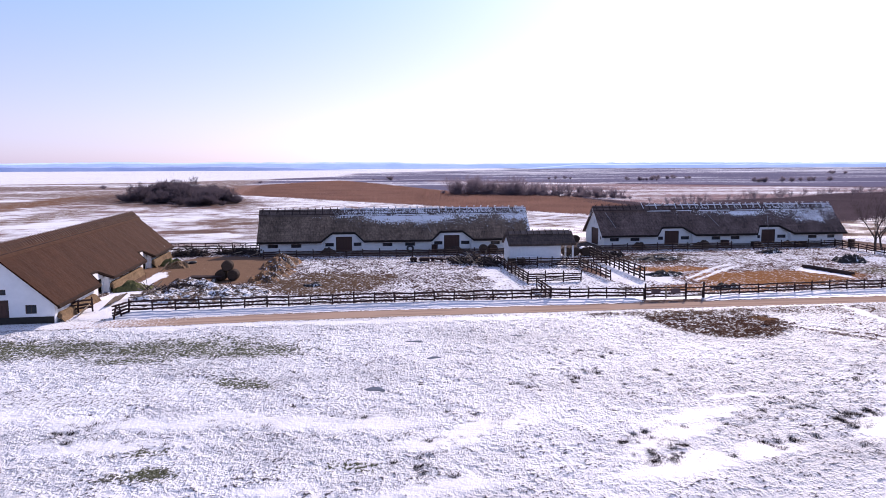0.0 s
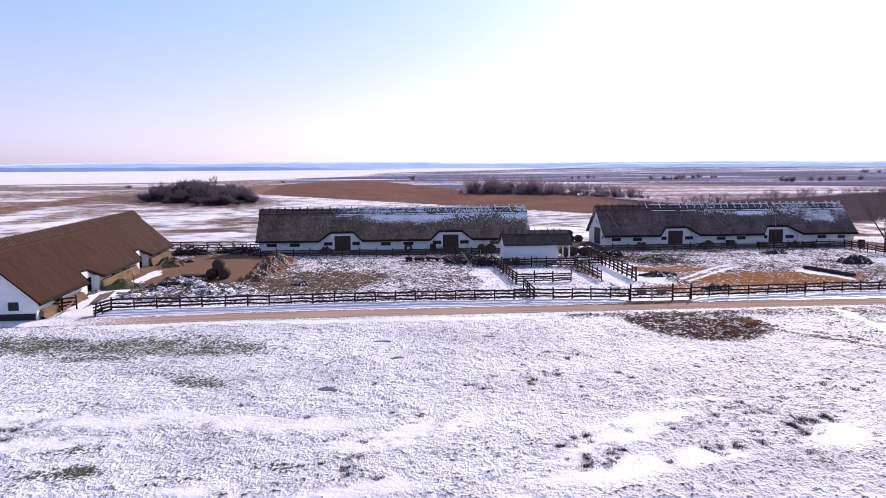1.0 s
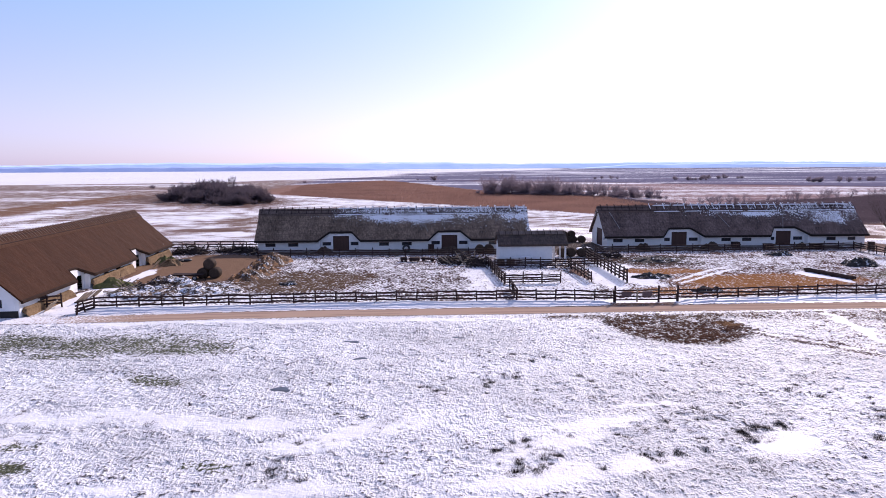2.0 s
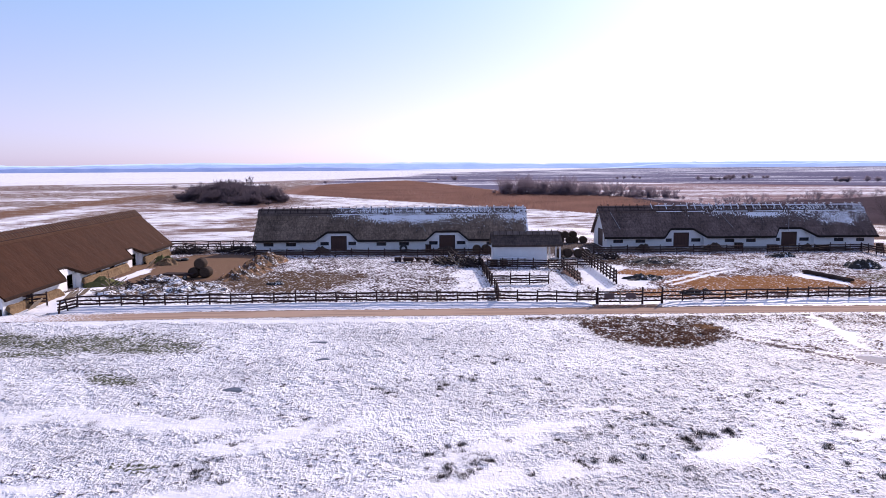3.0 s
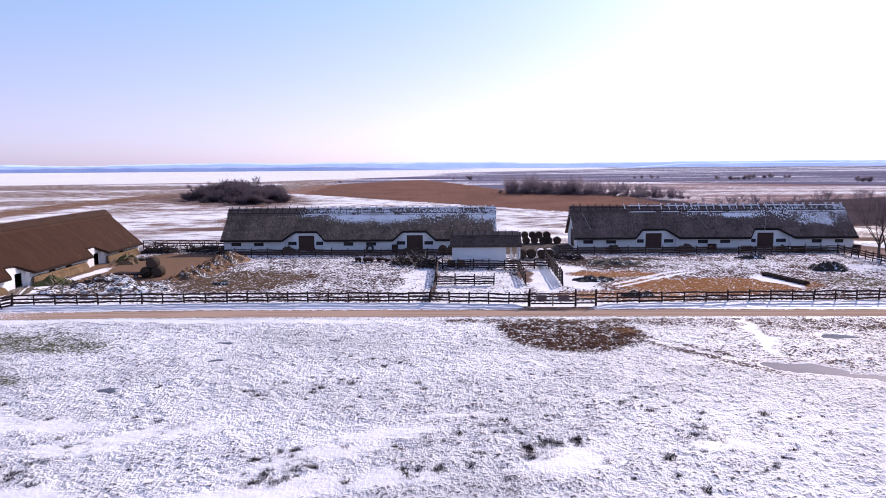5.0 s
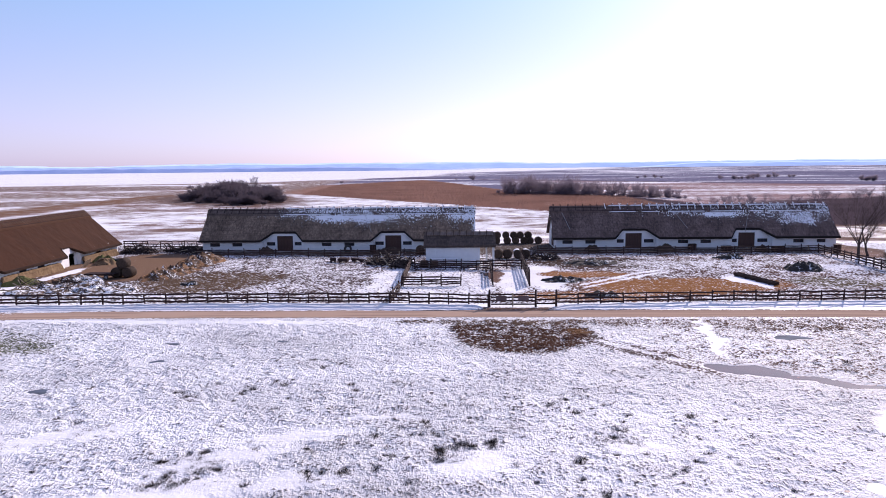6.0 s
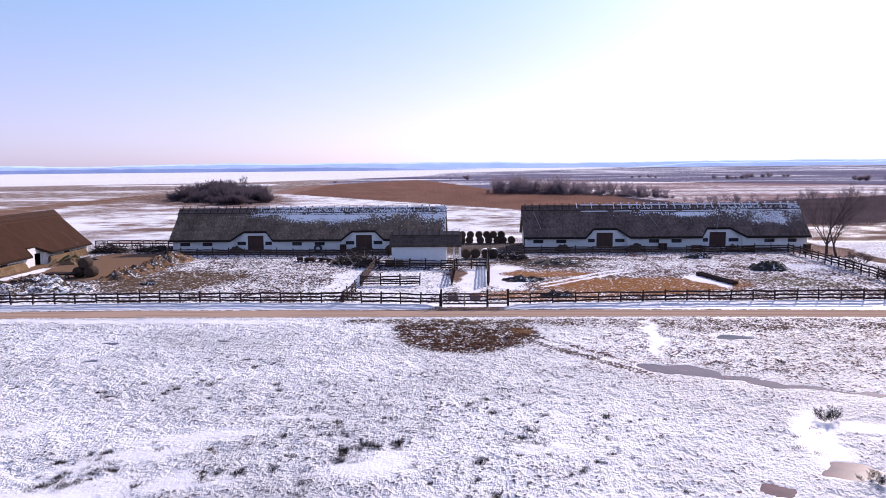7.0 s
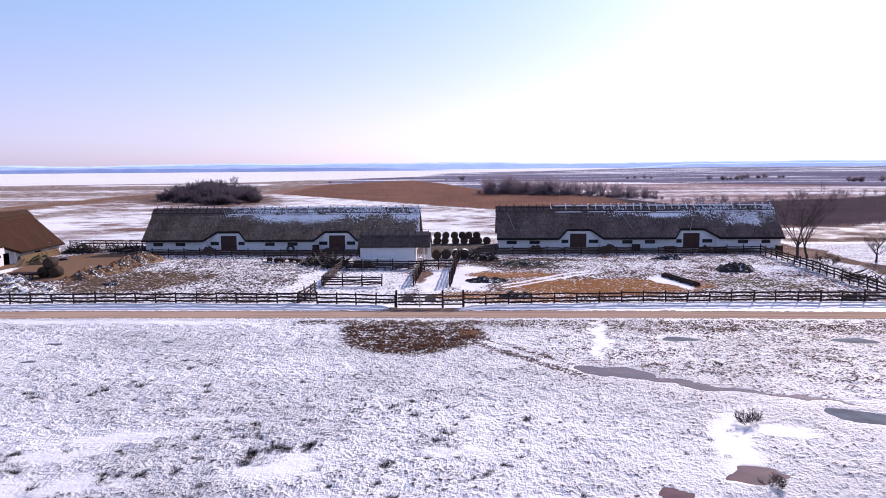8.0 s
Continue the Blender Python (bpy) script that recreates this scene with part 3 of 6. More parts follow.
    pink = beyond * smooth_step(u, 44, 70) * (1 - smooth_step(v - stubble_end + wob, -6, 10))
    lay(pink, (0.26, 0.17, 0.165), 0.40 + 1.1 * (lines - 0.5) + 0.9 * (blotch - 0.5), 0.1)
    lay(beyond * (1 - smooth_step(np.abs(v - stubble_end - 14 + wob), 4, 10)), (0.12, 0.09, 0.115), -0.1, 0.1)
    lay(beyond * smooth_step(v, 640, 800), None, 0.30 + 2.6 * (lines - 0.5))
    shore = np.interp(v, [440, 500, 560, 674, 873, 1069, 1300], [-320, -120, -88, -12, 0, 136, 300])
    lake = smooth_step(v + 30 * w1 + 40 * (fbm(u / 130, v / 80, 53, 3) - 0.5), 420, 450) * (1 - smooth_step(u - shore + 30 * (lines - 0.5), -16, 16))
    lay(lake, (0.36, 0.29, 0.30), 0.80 + 0.35 * (lines - 0.5), 0.0)
    return cover, soil, relief


def spaced(stops):
    """Grid lines from stop to stop: (from, to, first step, last step)."""
    out = []
    for a, b, s0, s1 in stops:
        x, n = a, int((b - a) / s0)
        if s0 == s1:
            out += list(np.linspace(a, b, n, endpoint=False))
        else:
            while (x < b):
                out.append(x)
                s = s0 + (s1 - s0) * (x - a) / (b - a)
                x += s
    return np.array(out)


def build_ground():
    us = spaced([(-4500, -600, 500, 40), (-600, -120, 40, 5), (-120, -30, 5, 0.3), (-30, 66, 0.145, 0.145), (66, 86, 0.22, 0.22), (86, 180, 0.3, 5), (180, 700, 5, 40), (700, 4501, 40, 500)])
    vs = spaced([(-4500, -60, 500, 20), (-60, 24, 20, 0.5), (24, 57, 0.135, 0.135), (57, 112, 0.27, 0.27), (112, 350, 0.5, 5), (350, 1300, 5, 30), (1300, 4501, 30, 400)])
    u, v = np.meshgrid(us, vs)
    cover, soil, relief = zones(u, v)
    # turned off the grid's own lines
    tu, tv = 0.83 * u + 0.56 * v, 0.83 * v - 0.56 * u
    meadow = 1 - smooth_step(v, 57, 60)
    lumps = 0.8 * (fbm(u / 0.55, v / 0.75, 61, 2) - 0.5) * (1 - meadow) + meadow * (0.62 * (fbm(tu / 0.34, tv / 0.34, 61, 2) - 0.5) + 0.28 * (fbm(tu / 1.1, tv / 1.1, 64, 2) - 0.5))
    swell = fbm(u / 7, v / 7, 65, 2) - 0.5
    near = (1 - smooth_step(v, 96, 118)) * smooth_step(v, 10, 20) * (1 - smooth_step(np.abs(u - 25), 62, 80))
    z = near * ((0.24 + 0.06 * meadow) * relief * lumps + 0.10 * swell * np.clip(relief, 0, 1))
    wu = u + 1.7 * (fbm(u / 1.2, v / 1.2, 33, 3) - 0.5)
    wv = v + 1.2 * (fbm(u / 1.2, v / 1.2, 37, 3) - 0.5)
    dip = np.zeros(u.shape)
    for cx, cy, a, b, turn, kind in PUDDLES:
        basin = ellipse(wu, wv, cx, cy, a * 1.6 + 0.75, b * 1.6 + 0.75, turn, 0.2)
        z = z * (1 - basin)
        dip = np.maximum(dip, ellipse(wu, wv, cx, cy, a * 1.08, b * 1.08, turn, 0.22))
        rim = ellipse(wu, wv, cx, cy, a * 1.12 + 0.06, b * 1.12 + 0.06, turn, 0.15)
        cover = cover * (1 - rim) + 0.92 * rim
    z = z - 0.08 * dip
    # ploughed-up snow buries the foot of the fence along the road
    for run in (((-19, 62.2), (0, 62.9), (18, 62.9), (26.0, 62.05)), ((33.0, 62.25), (46, 63.2), (70.2, 63.6), (100, 64.4))):
        line = np.interp(u, [p[0] for p in run], [p[1] for p in run])
        ends = smooth_step(u, run[0][0] - 1, run[0][0] + 0.5) * (1 - smooth_step(u, run[-1][0] - 0.5, run[-1][0] + 1))
        z = z + 0.22 * ends * np.exp(-((v - line + 0.25) / 0.75) ** 2) * (0.75 + 0.5 * fbm(u / 3, v / 3, 88, 2))
    h, w = u.shape
    me = bpy.data.meshes.new("ground")
    me.vertices.add(h * w)
    me.vertices.foreach_set("co", np.stack([u, v, z], -1).astype(np.float32).ravel())
    idx = np.arange(h * w).reshape(h, w)
    quads = np.stack([idx[:-1, :-1], idx[:-1, 1:], idx[1:, 1:], idx[1:, :-1]], -1).reshape(-1, 4)
    me.loops.add(quads.size)
    me.loops.foreach_set("vertex_index", quads.ravel().astype(np.int32))
    me.polygons.add(len(quads))
    me.polygons.foreach_set("loop_start", np.arange(0, quads.size, 4, dtype=np.int32))
    me.polygons.foreach_set("use_smooth", np.ones(len(quads), dtype=bool))
    me.update()
    me.attributes.new("cover", 'FLOAT', 'POINT').data.foreach_set("value", cover.astype(np.float32).ravel())
    trodden = smooth_step(v, 60, 64) * (1 - smooth_step(v, 108, 112))
    me.attributes.new("trodden", 'FLOAT', 'POINT').data.foreach_set("value", trodden.astype(np.float32).ravel())
    me.attributes.new("rough", 'FLOAT', 'POINT').data.foreach_set("value", np.clip(relief, 0, 1.2).astype(np.float32).ravel())
    me.attributes.new("wide", 'FLOAT', 'POINT').data.foreach_set("value", smooth_step(v, 106, 150).astype(np.float32).ravel())
    me.attributes.new("relief", 'FLOAT', 'POINT').data.foreach_set("value", (2 * lumps * near * relief).astype(np.float32).ravel())
    rgba = np.concatenate([soil, np.ones(soil.shape[:2] + (1,))], -1)
    me.attributes.new("soil", 'FLOAT_COLOR', 'POINT').data.foreach_set("color", rgba.astype(np.float32).ravel())
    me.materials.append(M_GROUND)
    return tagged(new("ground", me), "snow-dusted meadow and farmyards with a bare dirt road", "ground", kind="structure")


ground = build_ground()


def build_puddle(cx, cy, a, b, turn, kind):
    n = 40
    verts, faces = [(0, 0, 0)], []
    for i in range(n):
        w = 2 * math.pi * i / n
        verts.append(((a * 1.5 + 0.5) * math.cos(w), (b * 1.5 + 0.5) * math.sin(w), 0))
    for i in range(n):
        faces.append((0, 1 + i, 1 + (i + 1) % n))
    lab = "brown meltwater puddle in the snowy meadow" if kind == "mud" else "shallow puddle skinned with grey ice"
    ob = new("puddle", mesh_of("puddle", verts, faces, M_PUDDLE if kind == "mud" else M_ICE))
    ob.matrix_world = pose(cx, cy, -0.030 - 0.0007 * abs(turn) - 0.001 * (cx % 3), 0, 0, turn)
    tagged(ob, lab, "puddle", kind="structure")


for p in PUDDLES:
    build_puddle(*p)


# ---- skyline woods ----
def skyline(name, y, x0, x1, low, high, material, seed, label, depth=120):
    xs = np.linspace(x0, x1, 420)
    fade = smooth_step(xs, x0, x0 + 160) * (1 - smooth_step(xs, x1 - 260, x1))
    top = low + (high - low) * fbm(xs / 210, xs * 0, seed, 3) + 2.2 * (fbm(xs / 16, xs * 0, seed + 5, 3) - 0.5)
    top = top * fade
    verts, faces = [], []
    for x, t in zip(xs, top):
        verts += [(x, y, -1), (x, y + 10, t * 0.8), (x, y + 25, t), (x, y + depth, t * 0.9), (x, y + depth, -1)]
    for i in range(len(xs) - 1):
        for k in range(4):
            a = i * 5 + k
            faces.append((a, a + 5, a + 6, a + 1))
    ob = new(name, mesh_of(name, verts, faces, material))
    tagged(ob, label, "woods", kind="structure")


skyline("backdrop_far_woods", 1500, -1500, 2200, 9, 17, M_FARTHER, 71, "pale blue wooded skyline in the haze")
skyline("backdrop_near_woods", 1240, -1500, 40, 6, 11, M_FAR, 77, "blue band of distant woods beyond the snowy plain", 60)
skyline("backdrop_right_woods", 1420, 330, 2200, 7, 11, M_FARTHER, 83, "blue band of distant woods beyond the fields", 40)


# ---- barns ----
RIDGE, EAVE, OVER, HALF = 5.75, 1.70, 0.45, 4.2
THICK = 0.18
SLOPE = (RIDGE - EAVE) / (HALF + OVER)


SETBACK = 0.90


def dormer_height(x, dormers):
    """Top of the thatch at the eave: raised in flat-topped humps over the doors."""
    h = EAVE
    for c, half_top, run_left, run_right, top in dormers:
        d = x - c
        k = 1.0
        if d < -half_top:
            k = 1 + (d + half_top) / run_left
        elif d > half_top:
            k = 1 - (d - half_top) / run_right
        h = max(h, EAVE + (top - EAVE) * max(0.0, k))
    return h


def roof_top(y):
    return EAVE + SLOPE * (y + OVER)


def roof_edge(x, dormers):
    """How far back the thatch is cut away: at the eave, or up the slope over a door."""
    return -OVER + (dormer_height(x, dormers) - EAVE) / SLOPE


def thatch_mesh(name, x0, x1, dormers, material, seed):
    """Front or back slope as one thick, slightly uneven layer of reed."""
    nx, ny = int((x1 - x0) / 0.20), 26
    xs = np.linspace(x0, x1, nx + 1)
    verts, faces = [], []
    edges = [roof_edge(x, dormers) for x in xs]
    for j in range(ny + 1):
        for x, e in zip(xs, edges):
            y = e + (HALF - e) * j / ny
            rag = 0.10 * (noise.noise(Vector((x * 0.8, y * 0.8, seed))) + 0.5 * noise.noise(Vector((x * 2.6, y * 2.0, seed + 4))))
            if j == ny:
                rag *= 0.3
            verts.append((x, y - (0.05 * noise.noise(Vector((x * 2.2, 3.1, seed))) if j == 0 else 0), roof_top(y) + rag * 0.6))
    top = len(verts)
    for j in range(ny + 1):
        for x, e in zip(xs, edges):
            y = e + (HALF - e) * j / ny
            verts.append((x, y + (0.05 if j == 0 else 0), roof_top(y) - THICK))
    w = nx + 1
    for j in range(ny):
        for i in range(nx):
            a = j * w + i
            faces.append((a, a + 1, a + w + 1, a + w))
            b = top + a
            faces.append((b, b + w, b + w + 1, b + 1))
    for i in range(nx):
        faces.append((i, top + i, top + i + 1, i + 1))
    for j in range(ny):
        a, b = j * w, j * w + nx
        faces.append((a, a + w, top + a + w, top + a))
        faces.append((b, top + b, top + b + w, b + w))
    return mesh_of(name, verts, faces, material, False)


def eave_mesh(x0, x1, dormers, seed, material):
    """The blunt lower end of the thatch: weathered reed butts, their shade painted in nearly black."""
    nx = int((x1 - x0) / 0.20)
    verts, faces = [], []
    for x in np.linspace(x0, x1, nx + 1):
        e = roof_edge(x, dormers)
        z = roof_top(e)
        j = 0.03 * noise.noise(Vector((x * 3.0, 1.7, seed)))
        verts += [(x, e - 0.07 + j, z + 0.01), (x, e - 0.08 + j, z - THICK - 0.03), (x, e + 0.10, z - THICK - 0.05), (x, e + 0.08, z + 0.08)]
    for i in range(nx):
        for k in range(4):
            a, b = i * 4 + k, i * 4 + (k + 1) % 4
            faces.append((a, b, b + 4, a + 4))
    faces += [(0, 3, 2, 1), tuple(nx * 4 + k for k in range(4))]
    return mesh_of("eave", verts, faces, material)


def wall_mesh(name, length, thick, top, openings, material, step=0.25):
    """An upright wall along x, its outer face at y = 0, with real openings (x0, x1, z0, z1)."""
    cuts = sorted({0.0, length, *[o[0] for o in openings], *[o[1] for o in openings], *np.arange(0, length, step).round(3)})
    cuts = [c for i, c in enumerate(cuts) if i == 0 or c - cuts[i - 1] > 1e-4]
    s = Shape()
    for a, b in zip(cuts[:-1], cuts[1:]):
        mid = (a + b) / 2
        here = [o for o in openings if o[0] <= mid <= o[1]]
        spans, z = [], 0.0
        for o in sorted(here, key=lambda o: o[2]):
            if o[2] > z + 1e-3:
                spans.append((z, z, o[2], o[2]))
            z = o[3]
        spans.append((z, z, top(a), top(b)))
        for za0, zb0, za1, zb1 in spans:
            vs = [(a, 0, za0), (b, 0, zb0), (b, 0, zb1), (a, 0, za1), (a, thick, za0), (b, thick, zb0), (b, thick, zb1), (a, thick, za1)]
            s.add(vs, [(0, 1, 2, 3), (5, 4, 7, 6), (3, 2, 6, 7), (1, 0, 4, 5)])
    for x0, x1, z0, z1 in openings:
        for x, k in ((x0, 1), (x1, -1)):
            q = [(x, 0, z0), (x, 0, z1), (x, thick, z1), (x, thick, z0)]
            s.add(q if k > 0 else q[::-1], [(0, 1, 2, 3)])
    for x in (0.0, length):
        q = [(x, 0, 0), (x, 0, top(x)), (x, thick, top(x)), (x, thick, 0)]
        s.add(q[::-1] if x == 0 else q, [(0, 1, 2, 3)])
    return s.mesh(name, material, False, True)


def add_window(parent, m, w, h, panes=3):
    s = Shape()
    t = 0.06
    s.box(0, w, 0, 0.07, 0, t, 0.008).box(0, w, 0, 0.07, h - t, h, 0.008)
    s.box(0, t, 0, 0.07, t, h - t, 0.008).box(w - t, w, 0, 0.07, t, h - t, 0.008)
    win = piece("window", s.mesh("window", M_FRAME), parent, m)
    pw = (w - 2 * t) / panes
    for k in range(panes):
        piece("pane", Shape().box(t + k * pw + 0.012, t + (k + 1) * pw - 0.012, 0.03, 0.045, t, h - t).mesh("pane", M_GLASS), win)
        if k:
            piece("mullion", Shape().box(t + k * pw - 0.016, t + k * pw + 0.016, 0.01, 0.06, t, h - t).mesh("mullion", M_FRAME), win)
    return win


def add_door(parent, m, w, h, material):
    door = piece("door", Shape().box(0.03, w - 0.03, 0.06, 0.10, 0.02, h - 0.03).mesh("door", material), parent, m, "brown boarded double barn door")
    n = max(4, round(w / 0.24))
    bw = (w - 0.08) / n
    board = Shape().box(0.006, bw - 0.006, 0.02, 0.06, 0.05, h - 0.05, 0.008).mesh("board", material)
    for k in range(n):
        piece("board", board, door, pose(0.04 + k * bw, 0, 0))
    rail = Shape().box(0.06, w / 2 - 0.04, -0.015, 0.02, 0, 0.14, 0.008).mesh("cross_rail", material)
    for x in (0.0, w / 2 - 0.02):
        for z in (0.28, h - 0.42):
            piece("cross_rail", rail, door, pose(x, 0, z))
    s = Shape().box(0, 0.08, -0.02, 0.1, 0, h, 0.01).box(w - 0.08, w, -0.02, 0.1, 0, h, 0.01).box(0.08, w - 0.08, -0.02, 0.1, h - 0.08, h, 0.01)
    piece("door_frame", s.mesh("door_frame", M_FRAME), door)
    return door


def build_barn(name, m, length, dormers, windows, doors, thatch, cap, label, gable_near=(), gable_doors=(), snowy_from=None, plinth=None, conductors=(), seed=0, open_doors=False, setback=SETBACK, butts=M_BUTTS_SHADE, slim=False):
    """A long low cattle barn: x runs along its front, y into it. m places it."""
    barn = tagged(new(name), label, "barn", "thatched barns")
    barn.matrix_world = m
    holes = [(x, x + w, z, z + h) for x, w, z, h in windows] + [(x, x + w, 0.02, h) for x, w, h in doors]
    # the wall steps back under the raised cuts in the thatch
    bays = [(c - a - 0.80 * l, c + a + 0.80 * r) for c, a, l, r, top in dormers]
    back_by = lambda x: setback if any(a <= x <= b for a, b in bays) else 0.0
    cuts = [0.0] + [x for bay in bays for x in bay] + [length]
    for x0, x1 in zip(cuts[:-1], cuts[1:]):
        deep = back_by((x0 + x1) / 2)
        inside = [(a - x0, b - x0, c, d) for a, b, c, d in holes if x0 <= (a + b) / 2 <= x1]
        low = lambda x: roof_top(0.15) - THICK + 0.02
        high = lambda x, x0=x0: max(roof_top(setback + 0.1), dormer_height(x + x0, dormers)) - THICK + 0.03
        me = wall_mesh("front_wall", x1 - x0, (0.10 if slim else 0.40) if deep else 0.35, high if deep else low, inside, M_LIME)
        piece("front_wall", me, barn, pose(x0, deep, 0), "whitewashed plaster front wall")
    for a, b in bays:
        for x in (a - 0.30, b):
            piece("cheek", Shape().box(x, x + 0.30, 0.34, setback + (0.02 if slim else 0.3), 0, 2.0 if not slim else 1.75).mesh("cheek", M_LIME), barn, None, "whitewashed side of the door recess")
    depth = 2 * HALF
    back = wall_mesh("back_wall", length, 0.35, lambda x: EAVE + SLOPE * (OVER + 0.15) - THICK + 0.02, [], M_LIME, 5.0)
    piece("back_wall", back, barn, pose(length, depth, 0, 0, 0, 180))
    tri = lambda y: min(EAVE + SLOPE * (OVER + min(y + 0.36, depth - y - 0.36 + 0.0)) - THICK + 0.02, RIDGE - 0.4)
    inner = depth - 0.72
    gh = [(y, y + w, z, z + h) for y, w, z, h in gable_near] + [(y, y + w, 0.02, h) for y, w, h in gable_doors]
    # the gable at x = 0 runs from the back to the front, seen from outside
    turned = [(inner - b, inner - a, c, d) for a, b, c, d in gh]
    piece("gable_wall", wall_mesh("gable_wall", inner, 0.35, lambda y: tri(inner - y), turned, M_LIME), barn, pose(0, depth - 0.36, 0, 0, 0, -90), "whitewashed gable wall")
    piece("gable_wall", wall_mesh("gable_wall", inner, 0.35, tri, [], M_LIME), barn, pose(length, 0.36, 0, 0, 0, 90))
    # grey splash band at the foot, between the doors
    stops = sorted([(x, x + w) for x, w, h in doors] + [(a, a) for a, b in bays] + [(b, b) for a, b in bays])
    x = -0.03
    for a, b in stops + [(length + 0.03, 0)]:
        if a - x > 0.2:
            deep = back_by((a + x) / 2)
            piece("plinth", Shape().box(x, a, deep - 0.035, deep, -0.2, 0.24, 0.01).mesh("plinth", M_PLINTH), barn)
        x = b
    if plinth:
        piece("plinth", Shape().box(-0.045, -0.004, 0.1, depth - 0.1, -0.2, plinth, 0.01).mesh("plinth", M_TAR), barn, None, "tarred black plinth band")
    piece("roof_slope", thatch_mesh("roof_slope", -0.40, length + 0.40, dormers, thatch, seed), barn, None, "thick reed thatch")
    piece("roof_slope", thatch_mesh("roof_slope", -0.40, length + 0.40, [], thatch, seed + 9), barn, pose(length, depth, 0, 0, 0, 180), "thick reed thatch")
    piece("eave", eave_mesh(-0.42, length + 0.42, dormers, seed, butts), barn, None, "weathered reed ends along the eave, darkened with painted shade")
    for x, w, z, h in windows:
        add_window(barn, pose(x, 0.10 + back_by(x + w / 2), z), w, h)
    for x, w, h in () if open_doors else doors:
        add_door(barn, pose(x, 0.10 + back_by(x + w / 2), 0.02), w, h - 0.02, M_DOOR)
    for y, w, z, h in gable_near:
        add_window(barn, pose(0.10, y + 0.36 + w, z, 0, 0, -90), w, h, 2)
    for y, w, h in gable_doors:
        add_door(barn, pose(0.10, y + 0.36 + w, 0.02, 0, 0, -90), w, h - 0.02, M_DOOR)
    # reed cap along the ridge, held down by poles and crossed sticks
    rng = random.Random(seed)
    n = 40
    for side in (1, -1):
        s = Shape()
        xs = np.linspace(-0.45, length + 0.45, n * 2 + 1)
        prof = [(0.95, 0.03), (0.90, 0.16), (0.45, 0.20), (0.0, 0.22)]
        ring = []
        for x in xs:
            jit = 0.03 * noise.noise(Vector((x * 1.7, side * 3, seed)))
            ring.append([(x, HALF - side * d, RIDGE - SLOPE * d + up + jit) for d, up in prof] + [(x, HALF, RIDGE - 0.1), (x, HALF - side * 0.93, RIDGE - SLOPE * 0.93 - 0.08)])
        k = len(ring[0])
        verts = [p for r in ring for p in r]
        faces = []
        for i in range(len(ring) - 1):
            for j in range(k):
                e = (j + 1) % k
                f = (i * k + j, i * k + e, (i + 1) * k + e, (i + 1) * k + j)
                faces.append(f[::-1] if side > 0 else f)
        faces += [tuple(range(k)), tuple(range((len(ring) - 1) * k, len(ring) * k))[::-1]]
        piece("ridge_cap", mesh_of("ridge_cap", verts, faces, cap), barn, None, "paler reed ridge cap")
        for d in (0.82, 0.30):
            pts = [(x, HALF - side * d, RIDGE - SLOPE * d + 0.23 + 0.02 * noise.noise(Vector((x, d, seed)))) for x in np.linspace(-0.5, length + 0.5, 22)]
            piece("ridge_pole", Shape().tube(pts, [0.035] * 22, 5).mesh("ridge_pole", M_FENCE), barn)
    sticks = []
    for k in range(3):
        L = 1.02 + 0.08 * k
        over, r = (0.05, 0.6) if slim else (0.27, 1.0)
        sticks.append((Shape().tube([(0, -L + 0.16, 0), (0.02, -L / 2, 0.015), (-0.01, over + 0.03 * k, 0)], [0.05 * r, 0.048 * r, 0.035 * r], 5).mesh("ridge_stick", M_STICK if slim else M_FENCE),
                       Shape().box(-0.06, 0.06, -L + 0.18, over + 0.02 + 0.03 * k, 0.03, 0.12, 0.03).mesh("stick_snow", M_SNOW)))
    ang = math.degrees(math.atan(SLOPE))
    count = int(length / (0.6 if slim else 1.05))
    for i in range(count + 1):
        x = (i + 0.0) * length / count
        for side in (1, -1):
            k = rng.randrange(3)
            at = pose(x + rng.uniform(-0.06, 0.06) + (0.1 if side < 0 else 0), HALF, RIDGE + 0.26 - 0.02, 0, 0, 0 if side > 0 else 180) @ pose(0, 0, 0, ang, 0, rng.uniform(-5, 5))
            stick = piece("ridge_stick", sticks[k][0], barn, at)
            if snowy_from is not None and x > snowy_from + rng.uniform(-3, 5) and rng.random() < 0.86:
                piece("snow", sticks[k][1], stick)
    if snowy_from is not None:
        for d, w, hgt in ((0.90, 0.12, 0.07), (0.02, 0.15, 0.10)):
            x = snowy_from
            while x < length:
                e = min(length + 0.3, x + rng.uniform(1.5, 5.0))
                xs = np.linspace(x, e, 8)
                vs, fs = [], []
                for k, xx in enumerate(xs):
                    t = 1.0 if 0 < k < 7 else 0.3
                    y, z = HALF - d + 0.02 * rng.random(), RIDGE - SLOPE * d + (0.13 if d > 0.5 else 0.215)
                    ww = w * t * rng.uniform(0.7, 1.3)
                    vs += [(xx, y - ww, z - 0.05), (xx, y - ww * 0.4, z + hgt * t), (xx, y + ww, z + 0.05)]
                for k in range(7):
                    for j in range(2):
                        fs.append((k * 3 + j, (k + 1) * 3 + j, (k + 1) * 3 + j + 1, k * 3 + j + 1))
                piece("ridge_snow", mesh_of("ridge_snow", vs, fs, M_SNOW), barn, None, "thin line of snow along the ridge cap")
                x = e + rng.uniform(0.1, 1.2)
    for x0, x1, f0, f1 in conductors:
        pts = []
        for i in range(8):
            g = f0 + (f1 - f0) * i / 7
            y = HALF - (HALF + OVER) * g
            x = x0 + (x1 - x0) * i / 7
            pts.append((x, y, roof_top(y) + 0.09))
